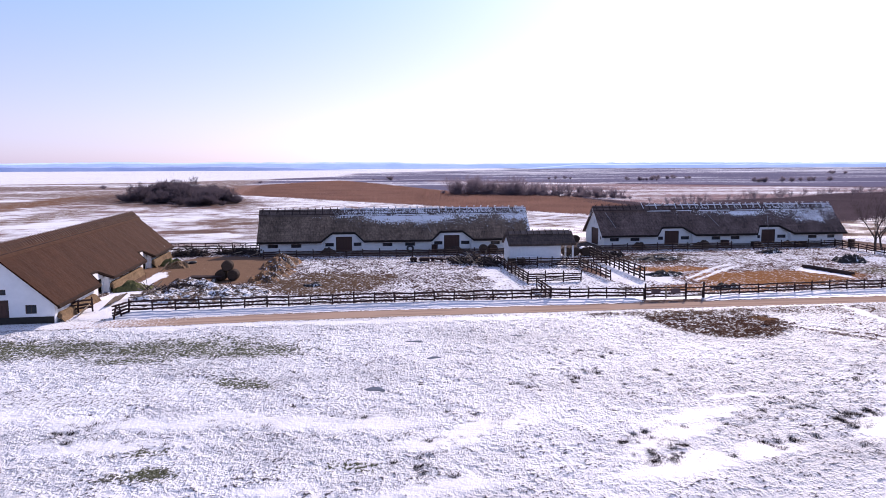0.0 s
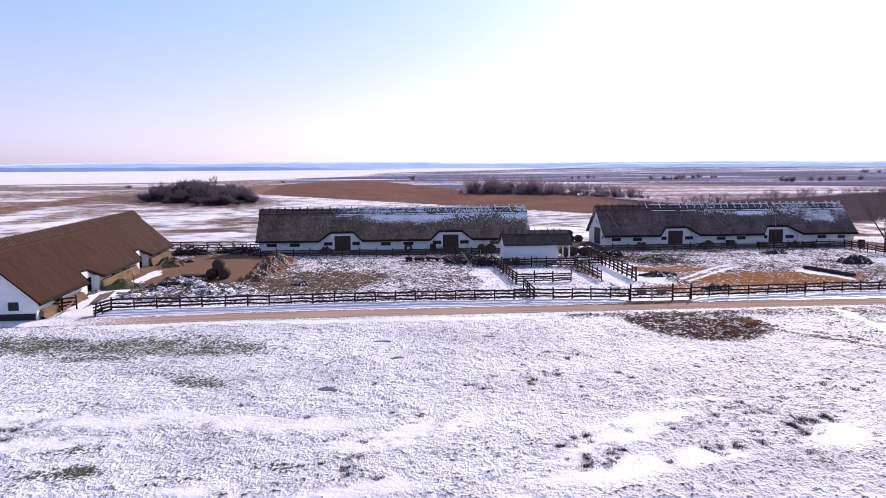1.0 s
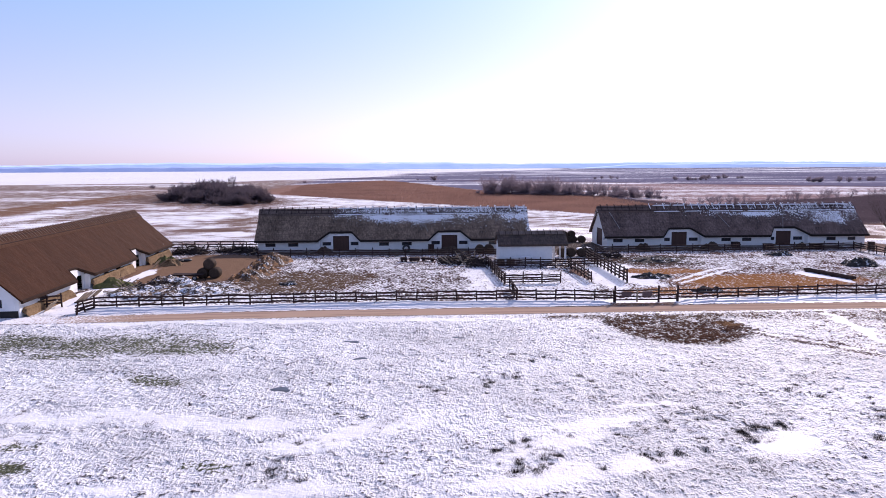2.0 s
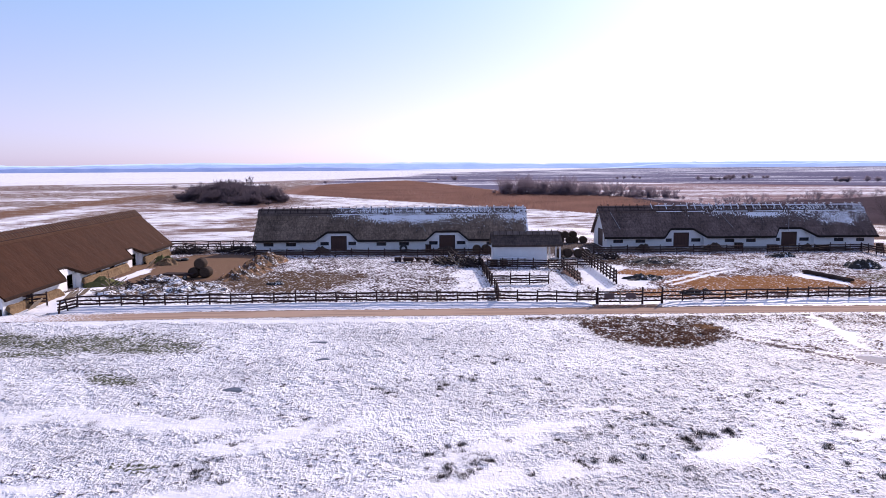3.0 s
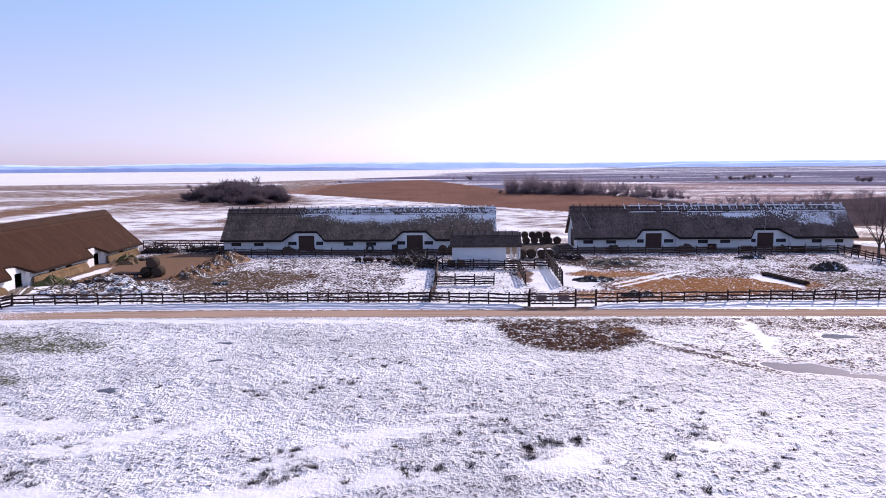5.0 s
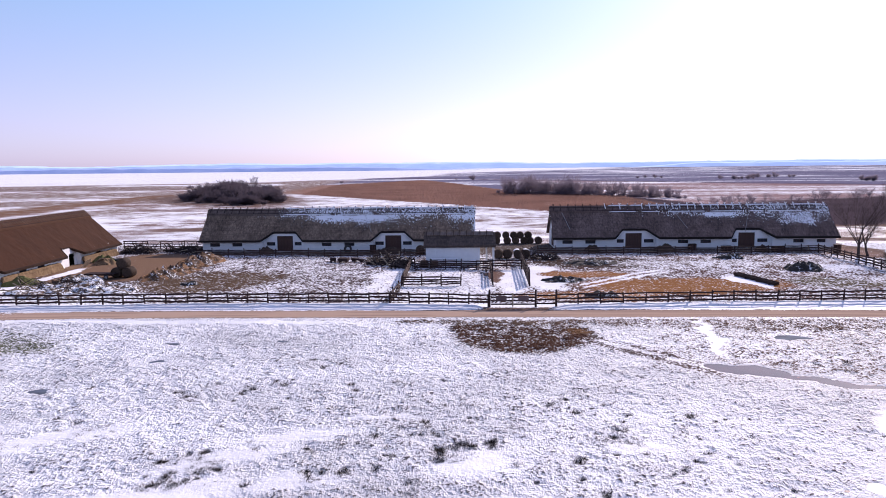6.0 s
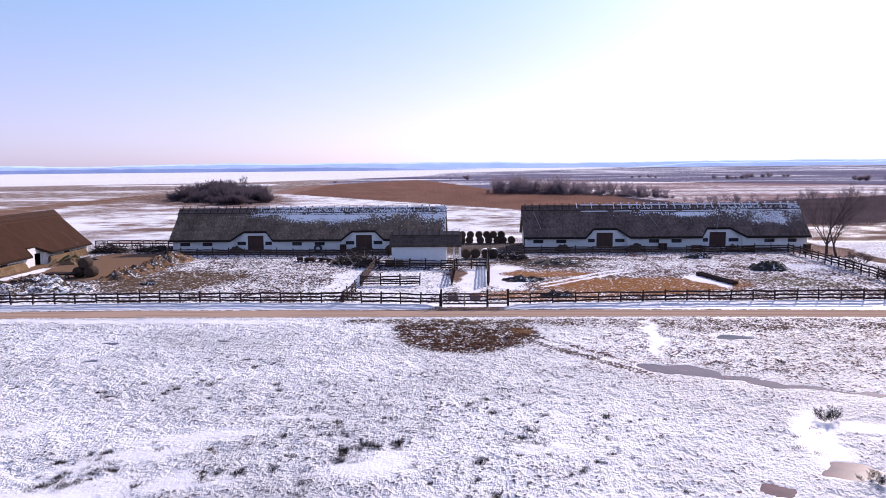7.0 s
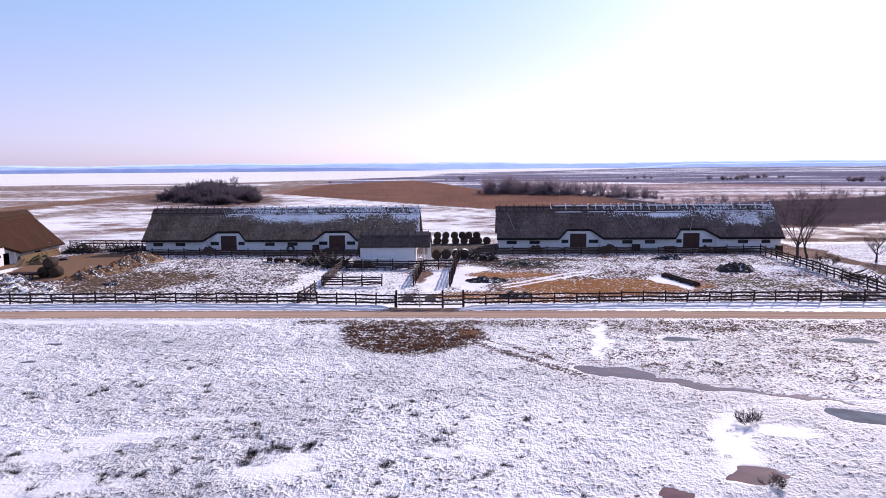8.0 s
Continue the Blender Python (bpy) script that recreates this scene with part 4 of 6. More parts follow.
        piece("lightning_conductor", Shape().tube(pts, [0.028] * 8, 5).mesh("lightning_conductor", M_STEEL), barn, None, "pale metal lightning conductor cable")
    return barn


def barn_fittings(xs, doors_at, z=0.86, h=0.5):
    return [(x, w, z, h) for x, w in xs], [(x, 2.28, 2.22) for x in doors_at]


# middle barn: front wall from x = -13.0 to 25.2
WIN1, DOOR1 = barn_fittings([(1.05, 1.42), (4.25, 1.42), (8.95, 1.22), (12.95, 1.10), (17.05, 1.38), (20.25, 1.42), (24.5, 1.22), (28.45, 1.25), (32.65, 1.35)], [10.45, 25.95])
barn_mid = build_barn("barn", pose(-13.0, 100.8, 0), 38.3, [(11.55, 1.62, 1.55, 1.25, 2.80), (27.05, 1.65, 1.35, 1.4, 2.80)], WIN1, DOOR1, M_THATCH_GREY, M_CAP_MID,
                      "long low whitewashed barn under grey reed thatch with patches of snow", snowy_from=11, conductors=[(22.8, 24.0, 0.2, 0.75)], seed=3)
# right-hand barn: from x = 37.0 to 75.6
WIN2, DOOR2 = barn_fittings([(0.95, 1.42), (4.15, 1.42), (8.7, 0.98), (12.5, 1.35), (17.0, 1.42), (20.1, 1.42), (24.55, 0.88), (28.25, 1.40), (32.8, 1.42), (36.0, 1.2)], [9.9, 25.6])
barn_far = build_barn("barn", pose(37.0, 101.8, 0), 38.6, [(11.1, 1.65, 1.2, 1.6, 2.80), (26.85, 1.65, 1.0, 1.8, 2.80)], WIN2, DOOR2, M_THATCH_DARK, M_CAP_FAR,
                      "long low whitewashed barn under dark thatch with snowy ridge sticks",
                      gable_near=[(2.75, 0.34, 3.15, 0.66), (4.0, 0.34, 3.15, 0.66), (3.45, 0.28, 4.45, 0.40), (0.9, 0.6, 1.0, 0.5)], gable_doors=[(2.15, 3.2, 2.6)],
                      snowy_from=8, conductors=[(1.1, 2.1, 0.12, 0.75), (17.1, 18.5, 0.12, 0.72), (27.5, 26.3, 0.3, 0.85)], seed=11)
# brown barn at right angles to the road, deeper and taller than the others
RIDGE, HALF = 6.30, 4.62
SLOPE = (RIDGE - EAVE) / (HALF + OVER)
WIN0, DOOR0 = barn_fittings([(3.5, 1.4), (17.5, 1.4), (21.0, 1.4), (34.5, 1.4)], [])
DOOR0 = [(12.1, 1.3, 1.75), (28.6, 1.3, 1.75)]
barn_near = build_barn("barn", pose(-23.75, 59.3, -0.25, 0, 0, 91.6), 40.6, [(11.4, 0.9, 0.4, 2.0, 2.62), (27.9, 0.9, 0.4, 2.0, 2.62)], WIN0, DOOR0, M_THATCH_BROWN, M_CAP_BROWN,
                       "long whitewashed barn under warm brown thatch reaching nearly to the ground",
                       gable_near=[(1.0, 0.85, 1.05, 0.72), (3.2, 0.75, 2.6, 0.45)], gable_doors=[(3.05, 1.5, 2.2)], plinth=0.8, seed=23, open_doors=True, setback=0.48, butts=M_BUTTS_BROWN, slim=True)
RIDGE, HALF = 5.75, 4.2
SLOPE = (RIDGE - EAVE) / (HALF + OVER)


# ---- fences ----
RNG = random.Random(5)


def post_mesh(h, r, seed):
    rng = random.Random(seed)
    pts = [(0, 0, -0.35), (rng.uniform(-0.02, 0.02), rng.uniform(-0.02, 0.02), h * 0.5), (rng.uniform(-0.03, 0.03), rng.uniform(-0.03, 0.03), h - 0.02), (0, 0, h)]
    return Shape().tube(pts, [r * 1.1, r, r * 0.95, r * 0.7], 7).mesh("post", M_FENCE)


def rail_mesh(seed, r=0.055):
    rng = random.Random(seed)
    pts = [(x, rng.uniform(-0.02, 0.02), rng.uniform(-0.025, 0.025)) for x in np.linspace(-0.02, 1.02, 5)]
    return Shape().tube(pts, [r * 0.9, r, r * 1.05, r, r * 0.8], 6).mesh("rail", M_FENCE)


POSTS = [post_mesh(1.10 + 0.04 * k, 0.064 + 0.006 * (k % 3), k) for k in range(5)]
TALL = post_mesh(1.50, 0.09, 31)
RAILS = [rail_mesh(40 + k, 0.070 + 0.010 * (k % 3)) for k in range(6)]


def build_fence(points, label, spacing=1.86, heights=(0.42, 0.72, 1.05), lean=0.0, name="fence", posts=POSTS):
    fence = tagged(new(name), label, "fence", "paddock fences")
    fence.matrix_world = pose(points[0][0], points[0][1], 0)
    ox, oy = points[0]
    last = None
    for (xa, ya), (xb, yb) in zip(points[:-1], points[1:]):
        d = math.hypot(xb - xa, yb - ya)
        n = max(1, round(d / spacing))
        for i in range(n + 1):
            if i == 0 and last is not None:
                continue
            g = i / n
            x, y = xa + (xb - xa) * g + RNG.uniform(-0.04, 0.04) - ox, ya + (yb - ya) * g + RNG.uniform(-0.04, 0.04) - oy
            piece("post", RNG.choice(posts), fence, pose(x, y, 0, RNG.uniform(-3, 3) + lean, RNG.uniform(-3, 3), RNG.uniform(0, 360)))
            if last is not None:
                dx, dy = x - last[0], y - last[1]
                L = math.hypot(dx, dy)
                turn = math.degrees(math.atan2(dy, dx))
                for h in heights:
                    z0, z1 = h + RNG.uniform(-0.05, 0.05), h + RNG.uniform(-0.05, 0.05)
                    m = pose(last[0], last[1], z0, 0, 0, turn) @ pose(0, -0.09, 0, 0, -math.degrees(math.atan2(z1 - z0, L)), 0) @ Matrix.Diagonal((L, 1, 1, 1))
                    piece("rail", RNG.choice(RAILS), fence, m)
            last = (x, y)
    return fence


LOW = (0.32, 0.62, 0.95)
build_fence([(-19.0, 62.2), (0, 62.9), (18.0, 62.9), (26.6, 62.0)], "dark weathered three-rail fence along the snowy verge")
build_fence([(32.4, 62.2), (46, 63.2), (70.2, 63.6), (100, 64.4)], "dark weathered three-rail fence beside the dirt road")
build_fence([(18.0, 63.2), (18.2, 68.8)], "short side run of dark rail fence")
build_fence([(18.1, 72.4), (17.9, 81), (17.8, 86.6)], "dark rail fence dividing the snowy yards", 1.7, (0.25, 0.50, 0.76, 1.02))
build_fence([(18.2, 72.6), (24.1, 72.7)], "loose three-rail fence across the small pen", 1.95, (0.22, 0.45, 0.68, 0.92))
build_fence([(18.5, 83.8), (27.6, 83.7)], "rail fence closing the small pen", 1.8, (0.22, 0.46, 0.72, 0.98))
build_fence([(27.4, 83.7), (27.3, 72.6)], "rail fence along the cattle race", 1.6)
build_fence([(31.4, 91.5), (31.0, 72.2)], "high rail fence along the cattle race", 1.6, (0.34, 0.68, 1.02, 1.36), posts=[TALL])
build_fence([(27.6, 83.7), (31.0, 83.9)], "rail fence closing the head of the race", 1.7)
build_fence([(-12.0, 96.0), (10, 94.8), (20.4, 95.0)], "low dark fence before the barn", 2.2, LOW)
build_fence([(34.0, 96.4), (54.4, 96.6)], "low dark fence before the dark-thatched barn", 2.2, LOW)
build_fence([(57.6, 96.2), (71.2, 97.6)], "low dark fence before the dark-thatched barn", 2.2, LOW)
build_fence([(71.2, 97.4), (71.0, 84), (70.3, 63.8)], "dark rail fence at the edge of the paddock", 1.75)
build_fence([(-27.0, 106.0), (-13.6, 105.0)], "grey rail fence behind the dung yard", 1.9, (0.4, 0.8, 1.2))
build_fence([(-19.0, 62.0), (-19.6, 60.2)], "leaning end panel of the rail fence", 0.9, (0.25, 0.5, 0.75, 1.0), 12)


def build_gate():
    gate = tagged(new("yard_gate"), "closed wooden double gate with boarded panels between tall posts", "gate")
    gate.matrix_world = pose(26.7, 61.95, 0)
    for x in (0.0, 3.95, 5.7):
        piece("gate_post", TALL, gate, pose(x, 0, 0))
    plank = Shape().box(0, 1.86, -0.03, 0.03, -0.06, 0.06, 0.012).mesh("plank", M_FENCE)
    for x in (0.1, 2.0):
        for z in (0.25, 0.55, 0.85, 1.1):
            piece("gate_plank", plank, gate, pose(x, 0, z))
        piece("gate_panel", Shape().box(0.55, 1.45, -0.055, -0.034, 0.55, 1.0, 0.008).mesh("gate_panel", M_PANEL), gate, pose(x - 0.1, 0, 0), "reddish-brown board panel")
    piece("gate_stile", Shape().box(-0.06, 0.06, -0.07, 0.05, 0.05, 1.22, 0.01).mesh("gate_stile", M_FENCE_LIGHT), gate, pose(1.98, 0, 0), "pale bleached upright")
    rail = Shape().box(0, 1.75, -0.035, 0.035, -0.06, 0.06, 0.012).mesh("plank", M_FENCE)
    for z in (0.3, 0.65, 1.0):
        piece("gate_plank", rail, gate, pose(3.95, 0, z))
    return gate


build_gate()


# ---- shed ----
def build_shed():
    shed = tagged(new("shed"), "small whitewashed shed under a dark thatched roof with an open porch", "shed")
    shed.matrix_world = pose(19.6, 87.6, 0)
    L, W, total = 6.6, 3.6, 8.4
    mid, eave, ridge = W / 2, 2.4, 3.78
    top = lambda x: eave + 0.05
    piece("front_wall", wall_mesh("front_wall", L, 0.3, top, [], M_LIME, 2.0), shed, None, "blue-white limewashed wall")
    piece("back_wall", wall_mesh("back_wall", L, 0.3, top, [], M_LIME, 2.0), shed, pose(L, W, 0, 0, 0, 180))
    gab = lambda y: eave + 0.05 + (ridge - eave - 0.35) * (1 - abs(y + 0.31 - mid) / mid)
    piece("side_wall", wall_mesh("side_wall", W - 0.62, 0.3, gab, [], M_LIME, 0.5), shed, pose(0, W - 0.31, 0, 0, 0, -90))
    piece("side_wall", wall_mesh("side_wall", W - 0.62, 0.3, gab, [(1.0, 1.9, 0.02, 1.9)], M_LIME, 0.5), shed, pose(L, 0.31, 0, 0, 0, 90))
    piece("plinth", Shape().box(-0.03, L + 0.03, -0.035, -0.002, -0.2, 0.2, 0.01).mesh("plinth", M_PLINTH), shed)
    for x, y in ((total - 0.25, 0.12), (total - 0.25, W - 0.3), (L + 0.75, W - 0.3)):
        piece("porch_post", Shape().box(x, x + 0.2, y, y + 0.2, -0.2, eave + 0.1, 0.02).mesh("porch_post", M_LIME), shed, None, "whitewashed porch post")
    for side in (1, -1):
        n = 40
        verts, faces = [], []
        for i in range(n + 1):
            x = -0.25 + (total + 0.35) * i / n
            for g in np.linspace(0, 1, 9):
                y = -0.4 + (mid + 0.4) * g
                z = eave - 0.28 + 0.28 + (ridge - eave) * g + 0.04 * noise.noise(Vector((x * 1.5, y * 2, side * 7)))
                verts.append((x, y if side > 0 else W - y, z))
            for g in np.linspace(1, 0, 9):
                y = -0.36 + (mid + 0.36) * g
                verts.append((x, y if side > 0 else W - y, eave - 0.26 + (ridge - eave) * g))
        k = 18
        for i in range(n):
            for j in range(k):
                e = (j + 1) % k
                f = (i * k + j, (i + 1) * k + j, (i + 1) * k + e, i * k + e)
                faces.append(f if side > 0 else f[::-1])
        faces += [tuple(range(k)), tuple(range(n * k, n * k + k))]
        piece("roof_slope", mesh_of("roof_slope", verts, faces, M_THATCH_SHED), shed, None, "dark reed thatch")
    ang = math.degrees(math.atan((ridge - eave) / (mid + 0.4)))
    slab = Shape().box(0.02, 0.78, -0.72, 0.04, 0.02, 0.14, 0.03).mesh("ridge_panel", M_CAP)
    bar = Shape().tube([(0, -0.8, 0.16), (0.02, -0.3, 0.18), (0, 0.28, 0.16)], [0.035, 0.035, 0.03], 5).mesh("ridge_stick", M_FENCE)
    for side in (1, -1):
        for i in range(10):
            m = pose(0.05 + 0.82 * i, mid, ridge, 0, 0, 0) if side > 0 else pose(0.05 + 0.82 * i + 0.80, mid, ridge, 0, 0, 180)
            piece("ridge_panel", slab, shed, m @ pose(0, 0, 0, ang, 0, 0), "pale reed ridge panel")
            piece("ridge_stick", bar, shed, m @ pose(0, 0, 0, ang, 0, 0))
    return shed


build_shed()


# ---- bales ----
def bale_mesh(seed, r=0.58, length=1.22):
    rng = random.Random(seed)
    n, verts, faces = 28, [], []
    prof = [(0.0, 0.02), (0.35 * r, 0.0), (0.7 * r, 0.015), (0.93 * r, 0.0), (r, 0.07), (r * 1.01, length * 0.35), (r * 1.0, length * 0.65), (r, length - 0.07), (0.93 * r, length), (0.5 * r, length - 0.01), (0.0, length)]
    for rad, y in prof:
        for i in range(n):
            w = 2 * math.pi * i / n
            jit = 1 + 0.025 * noise.noise(Vector((math.cos(w) * 2, math.sin(w) * 2, y * 3 + seed))) + rng.uniform(-0.008, 0.008)
            sag = 0.94 if math.sin(w) < -0.85 else 1.0
            verts.append((rad * jit * math.cos(w), y + rng.uniform(-0.012, 0.012), r + rad * jit * math.sin(w) * sag))
    for k in range(len(prof) - 1):
        for i in range(n):
            e = (i + 1) % n
            faces.append((k * n + i, k * n + e, (k + 1) * n + e, (k + 1) * n + i))
    return mesh_of("bale", verts, faces, M_BALE, True)


BALES = [bale_mesh(k) for k in range(4)]
TWINE = Shape()
for yy in (0.3, 0.6, 0.9):
    TWINE.tube([(0.592 * math.cos(w), yy, 0.58 + 0.592 * math.sin(w)) for w in np.linspace(0, 2 * math.pi, 25)], [0.012] * 25, 4, False)
TWINE = TWINE.mesh("twine", M_STRAW)
BALE_CAP = Shape()
for i in range(9):
    w0, w1 = radians(38 + i * 11.5), radians(38 + (i + 1) * 11.5)
    a, b = 0.585, 0.615
    BALE_CAP.add([(r * math.cos(w), y, 0.58 + r * math.sin(w)) for y in (0.06, 1.16) for r in (a, b) for w in (w0, w1)],
                 [(2, 3, 7, 6), (0, 4, 5, 1), (0, 1, 3, 2), (4, 6, 7, 5), (0, 2, 6, 4), (1, 5, 7, 3)])
BALE_CAP = BALE_CAP.mesh("snow", M_SNOW)


def build_bale(x, y, z, turn, k, label, group, snow=False, size=1.02):
    ob = tagged(new("round_bale", BALES[k % 4]), label, "bale", group)
    ob.matrix_world = pose(x, y, z, 0, (k * 37) % 30 - 15, turn) @ Matrix.Diagonal((size, size, size, 1))
    piece("twine", TWINE, ob)
    if snow:
        piece("snow", BALE_CAP, ob, pose(0, 0, 0, 0, 15 - (k * 37) % 30, 0), "thin cap of snow")
    return ob


for k, (dx, z) in enumerate(((0, 0.0), (1.22, 0.0), (0.61, 1.0))):
    build_bale(-14.25 + dx, 78.4, z, -6 + 3 * k, k, "weathered round straw bale in a stack of three" if z == 0 else "weathered round straw bale lying on two others", "stack of three bales")
for k, x in enumerate((27.92, 29.1, 30.65, 31.85, 33.05, 34.22, 35.42)):
    build_bale(x, 109.8 + 0.25 * (k % 2), -0.10, (k * 7) % 9 - 4, k, "dark round bale in the bottom row between the barns", "double row of bales", False, 0.95)
for k, x in enumerate((27.9, 29.15, 30.35, 31.52, 32.7, 33.88)):
    build_bale(x, 110.1, 0.72, (k * 5) % 9 - 4, k + 1, "dark round bale on top of the stacked row", "double row of bales", False, 0.92)
for k, x in enumerate((28.56, 29.78, 31.04, 32.22)):
    build_bale(x, 92.6 + 0.2 * (k % 2), 0, (k * 7) % 11 - 5, k + 2, "dark round bale capped with snow beside the shed" if k > 1 else "dark weathered round bale beside the shed", "row of bales by the shed", k > 1)
for k, x in enumerate((18.3, 19.6)):
    build_bale(x, 97.6, 0, 8 * k, k, "dark round bale before the barn wall", "pair of bales")


for k, x in enumerate((19.95, 21.15)):
    build_bale(x, 85.9, -0.04, 82 + 12 * k, k + 3, "half-rotted grey bale under the rack by the shed", "pair of rotted bales", False, 0.72)


# ---- heaps ----
def build_heap(name, x, y, rx, ry, h, material, label, category, seed, rough=0.35, turn=0.0, sharp=1.0):
    n = int(min(90, max(24, 5 * max(rx, ry))))
    verts, faces = [], []
    for j in range(n + 1):
        for i in range(n + 1):
            a, b = 2 * i / n - 1, 2 * j / n - 1
            q = Vector((a * rx, b * ry, seed * 3.1))
            d = math.hypot(a, b) * (1 + 0.35 * noise.noise(Vector((a * 2, b * 2, seed))))
            base = max(0.0, 1 - d ** 2) ** sharp
            lump = noise.noise(q * 1.1) + 0.6 * noise.noise(q * 2.7) + 0.35 * noise.noise(q * 6.0)
            verts.append((a * rx, b * ry, h * base * (1 + rough * lump) + (0.10 * lump * min(1, base * 5)) - 0.16 * (base <= 0.01) - 0.04))
    for j in range(n):
        for i in range(n):
            k = j * (n + 1) + i
            faces.append((k, k + 1, k + n + 2, k + n + 1))
    ob = new(name, mesh_of(name, verts, faces, material))
    ob.matrix_world = pose(x, y, 0, 0, 0, turn)
    return tagged(ob, label, category)


build_heap("dung_mound", -14.2, 70.3, 6.2, 4.8, 0.55, M_HEAP_SNOWY, "broad lumpy dung heap half covered with snow", "heap", 1, 0.55, 8, 0.7)
build_heap("dung_mound", -16.8, 75.6, 2.8, 2.2, 0.75, M_HEAP_SNOWY, "dark lumpy dung heap with snow in its hollows", "heap", 2, 0.5)
build_heap("dung_mound", -9.2, 80.0, 2.0, 5.2, 0.8, M_HEAP_STRAW, "ridge of dung and straw streaked with snow", "heap", 3, 0.9, -14)
build_heap("dung_mound", -8.9, 89.5, 2.3, 5.0, 1.15, M_HEAP_STRAW, "orange-brown heap of strawy dung with snow patches", "heap", 4, 0.6, -6)
build_heap("soil_mound", -4.2, 74.0, 1.1, 0.7, 0.35, M_HEAP_DARK, "small dark dung heap on the bare yard", "heap", 5)
build_heap("hay_mound", -22.2, 74.2, 2.0, 1.3, 0.75, M_HAYGREEN, "greenish heap of spilled hay beside the barn", "hay", 6, 0.4, 30)
build_heap("straw_mound", -21.4, 89.6, 1.5, 1.3, 0.7, M_STRAW, "yellow heap of loose straw at the barn door", "straw", 7, 0.4)
build_heap("hay_mound", -22.6, 91.6, 1.4, 1.2, 0.9, M_HAYGREEN, "greenish hay heap against the barn", "hay", 8, 0.4)
build_heap("dung_mound", 62.6, 82.6, 2.3, 1.7, 0.85, M_HEAP_DARK, "black dung heap dusted with snow in the paddock", "heap", 10, 0.5)
build_heap("dung_mound", 57.8, 92.6, 2.0, 1.1, 0.55, M_HEAP_DARK, "low dark dung heap near the barn fence", "heap", 11, 0.5)
build_heap("dung_mound", 34.8, 75.4, 2.4, 1.2, 0.45, M_HEAP_DARK, "low dark heap of trodden dung", "heap", 12, 0.6)
build_heap("soil_mound", 39.6, 88.5, 3.4, 2.2, 0.5, M_HEAP_DARK, "low mound of dark soil in the paddock", "heap", 13, 0.3)
build_heap("dung_mound", 37.2, 66.6, 1.6, 0.9, 0.45, M_HEAP_DARK, "dark heap behind the road fence", "heap", 14, 0.6)
build_heap("dung_mound", 66.8, 64.9, 1.5, 0.8, 0.5, M_HEAP_DARK, "dark heap behind the road fence", "heap", 15, 0.6)
for x, y, r, k in ((41.9, 100.2, 0.9, 16), (51.8, 100.2, 1.3, 17), (64.2, 98.6, 0.8, 18), (-3.6, 99.8, 0.9, 20), (13.9, 99.0, 1.3, 21)):
    build_heap("hay_mound", x, y, r * 1.25, 0.8, 0.95, M_BALE, "small heap of old hay at the foot of the barn wall", "hay", k, 0.4)


# ---- straw banked against the brown barn's wall ----
wall_line = pose(-23.75, 59.3, 0, 0, 0, 91.6)


def build_straw_bank(x0, x1, high, seed, label):
    """Packed straw: a steep ragged face with a rounded, uneven top."""
    n = int((x1 - x0) / 0.22)
    prof = [(-1.05, -0.12), (-0.82, 0.16), (-0.66, 0.55), (-0.56, 0.85), (-0.34, 1.0), (-0.02, 1.02)]
    verts, faces = [], []
    for i in range(n + 1):
        x = (x1 - x0) * i / n
        end = min(1.0, 0.6 + 1.6 * min(i, n - i) * 0.22)
        top = high * end * (1 + 0.08 * noise.noise(Vector((x * 0.8, seed, 0))) + 0.06 * noise.noise(Vector((x * 3.1, seed, 5))))
        for y, k in prof:
            j = 0.08 * noise.noise(Vector((x * 2.4, k * 3, seed))) + 0.07 * noise.noise(Vector((x * 0.6, k, seed + 3)))
            verts.append((x, y * 0.6 + j * (k < 1.01), top * k))
    w = len(prof)
    for i in range(n):
        for k in range(w - 1):
            a = i * w + k
            faces.append((a, a + w, a + w + 1, a + 1))
    faces += [tuple(range(w)), tuple(range(n * w, n * w + w))[::-1]]
    ob = tagged(new("straw_bank", mesh_of("straw_bank", verts, faces, M_STRAW)), label, "straw", "straw along the barn")
    ob.matrix_world = wall_line @ pose(x0, 0, 0)
    return ob


build_straw_bank(0.3, 9.4, 0.7, 1, "pale straw packed along the foot of the barn wall")
build_straw_bank(14.05, 25.6, 0.9, 2, "long pale bank of straw packed along the barn wall")
build_straw_bank(30.6, 39.8, 0.92, 3, "pale straw packed against the far end of the barn wall")


# ---- brushwood, boards, racks and troughs ----
def stick_pile(name, x, y, rx, ry, h, count, seed, label, pale=0.25, length=(1.2, 2.6), radius=(0.03, 0.07), tilt=1.0):
    rng = random.Random(seed)
    pile = tagged(new(name), label, "brushwood")
    pile.matrix_world = pose(x, y, 0)
    for k in range(count):
        g = rng.random() ** 0.5
        w = rng.uniform(0, 6.283)
        c = Vector((rx * g * math.cos(w), ry * g * math.sin(w), 0.08 + h * (1 - g) * rng.random()))
        d = Vector((rng.uniform(-1, 1), rng.uniform(-1, 1), rng.uniform(-0.35, 0.55) * tilt)).normalized()
        L, r = rng.uniform(*length), rng.uniform(*radius)
        if c.z - abs(d.z) * L / 2 < 0.02:
            c.z = abs(d.z) * L / 2 + 0.02
        bend = Vector((rng.uniform(-0.2, 0.2), rng.uniform(-0.2, 0.2), rng.uniform(-0.05, 0.15)))
        me = Shape().tube([c - d * L / 2, c + bend * 0.6, c + d * L / 2], [r, r * 0.85, r * 0.45], 5).mesh("branch", M_FENCE_LIGHT if rng.random() < pale else M_BARK)
        piece("branch", me, pile)
    return pile


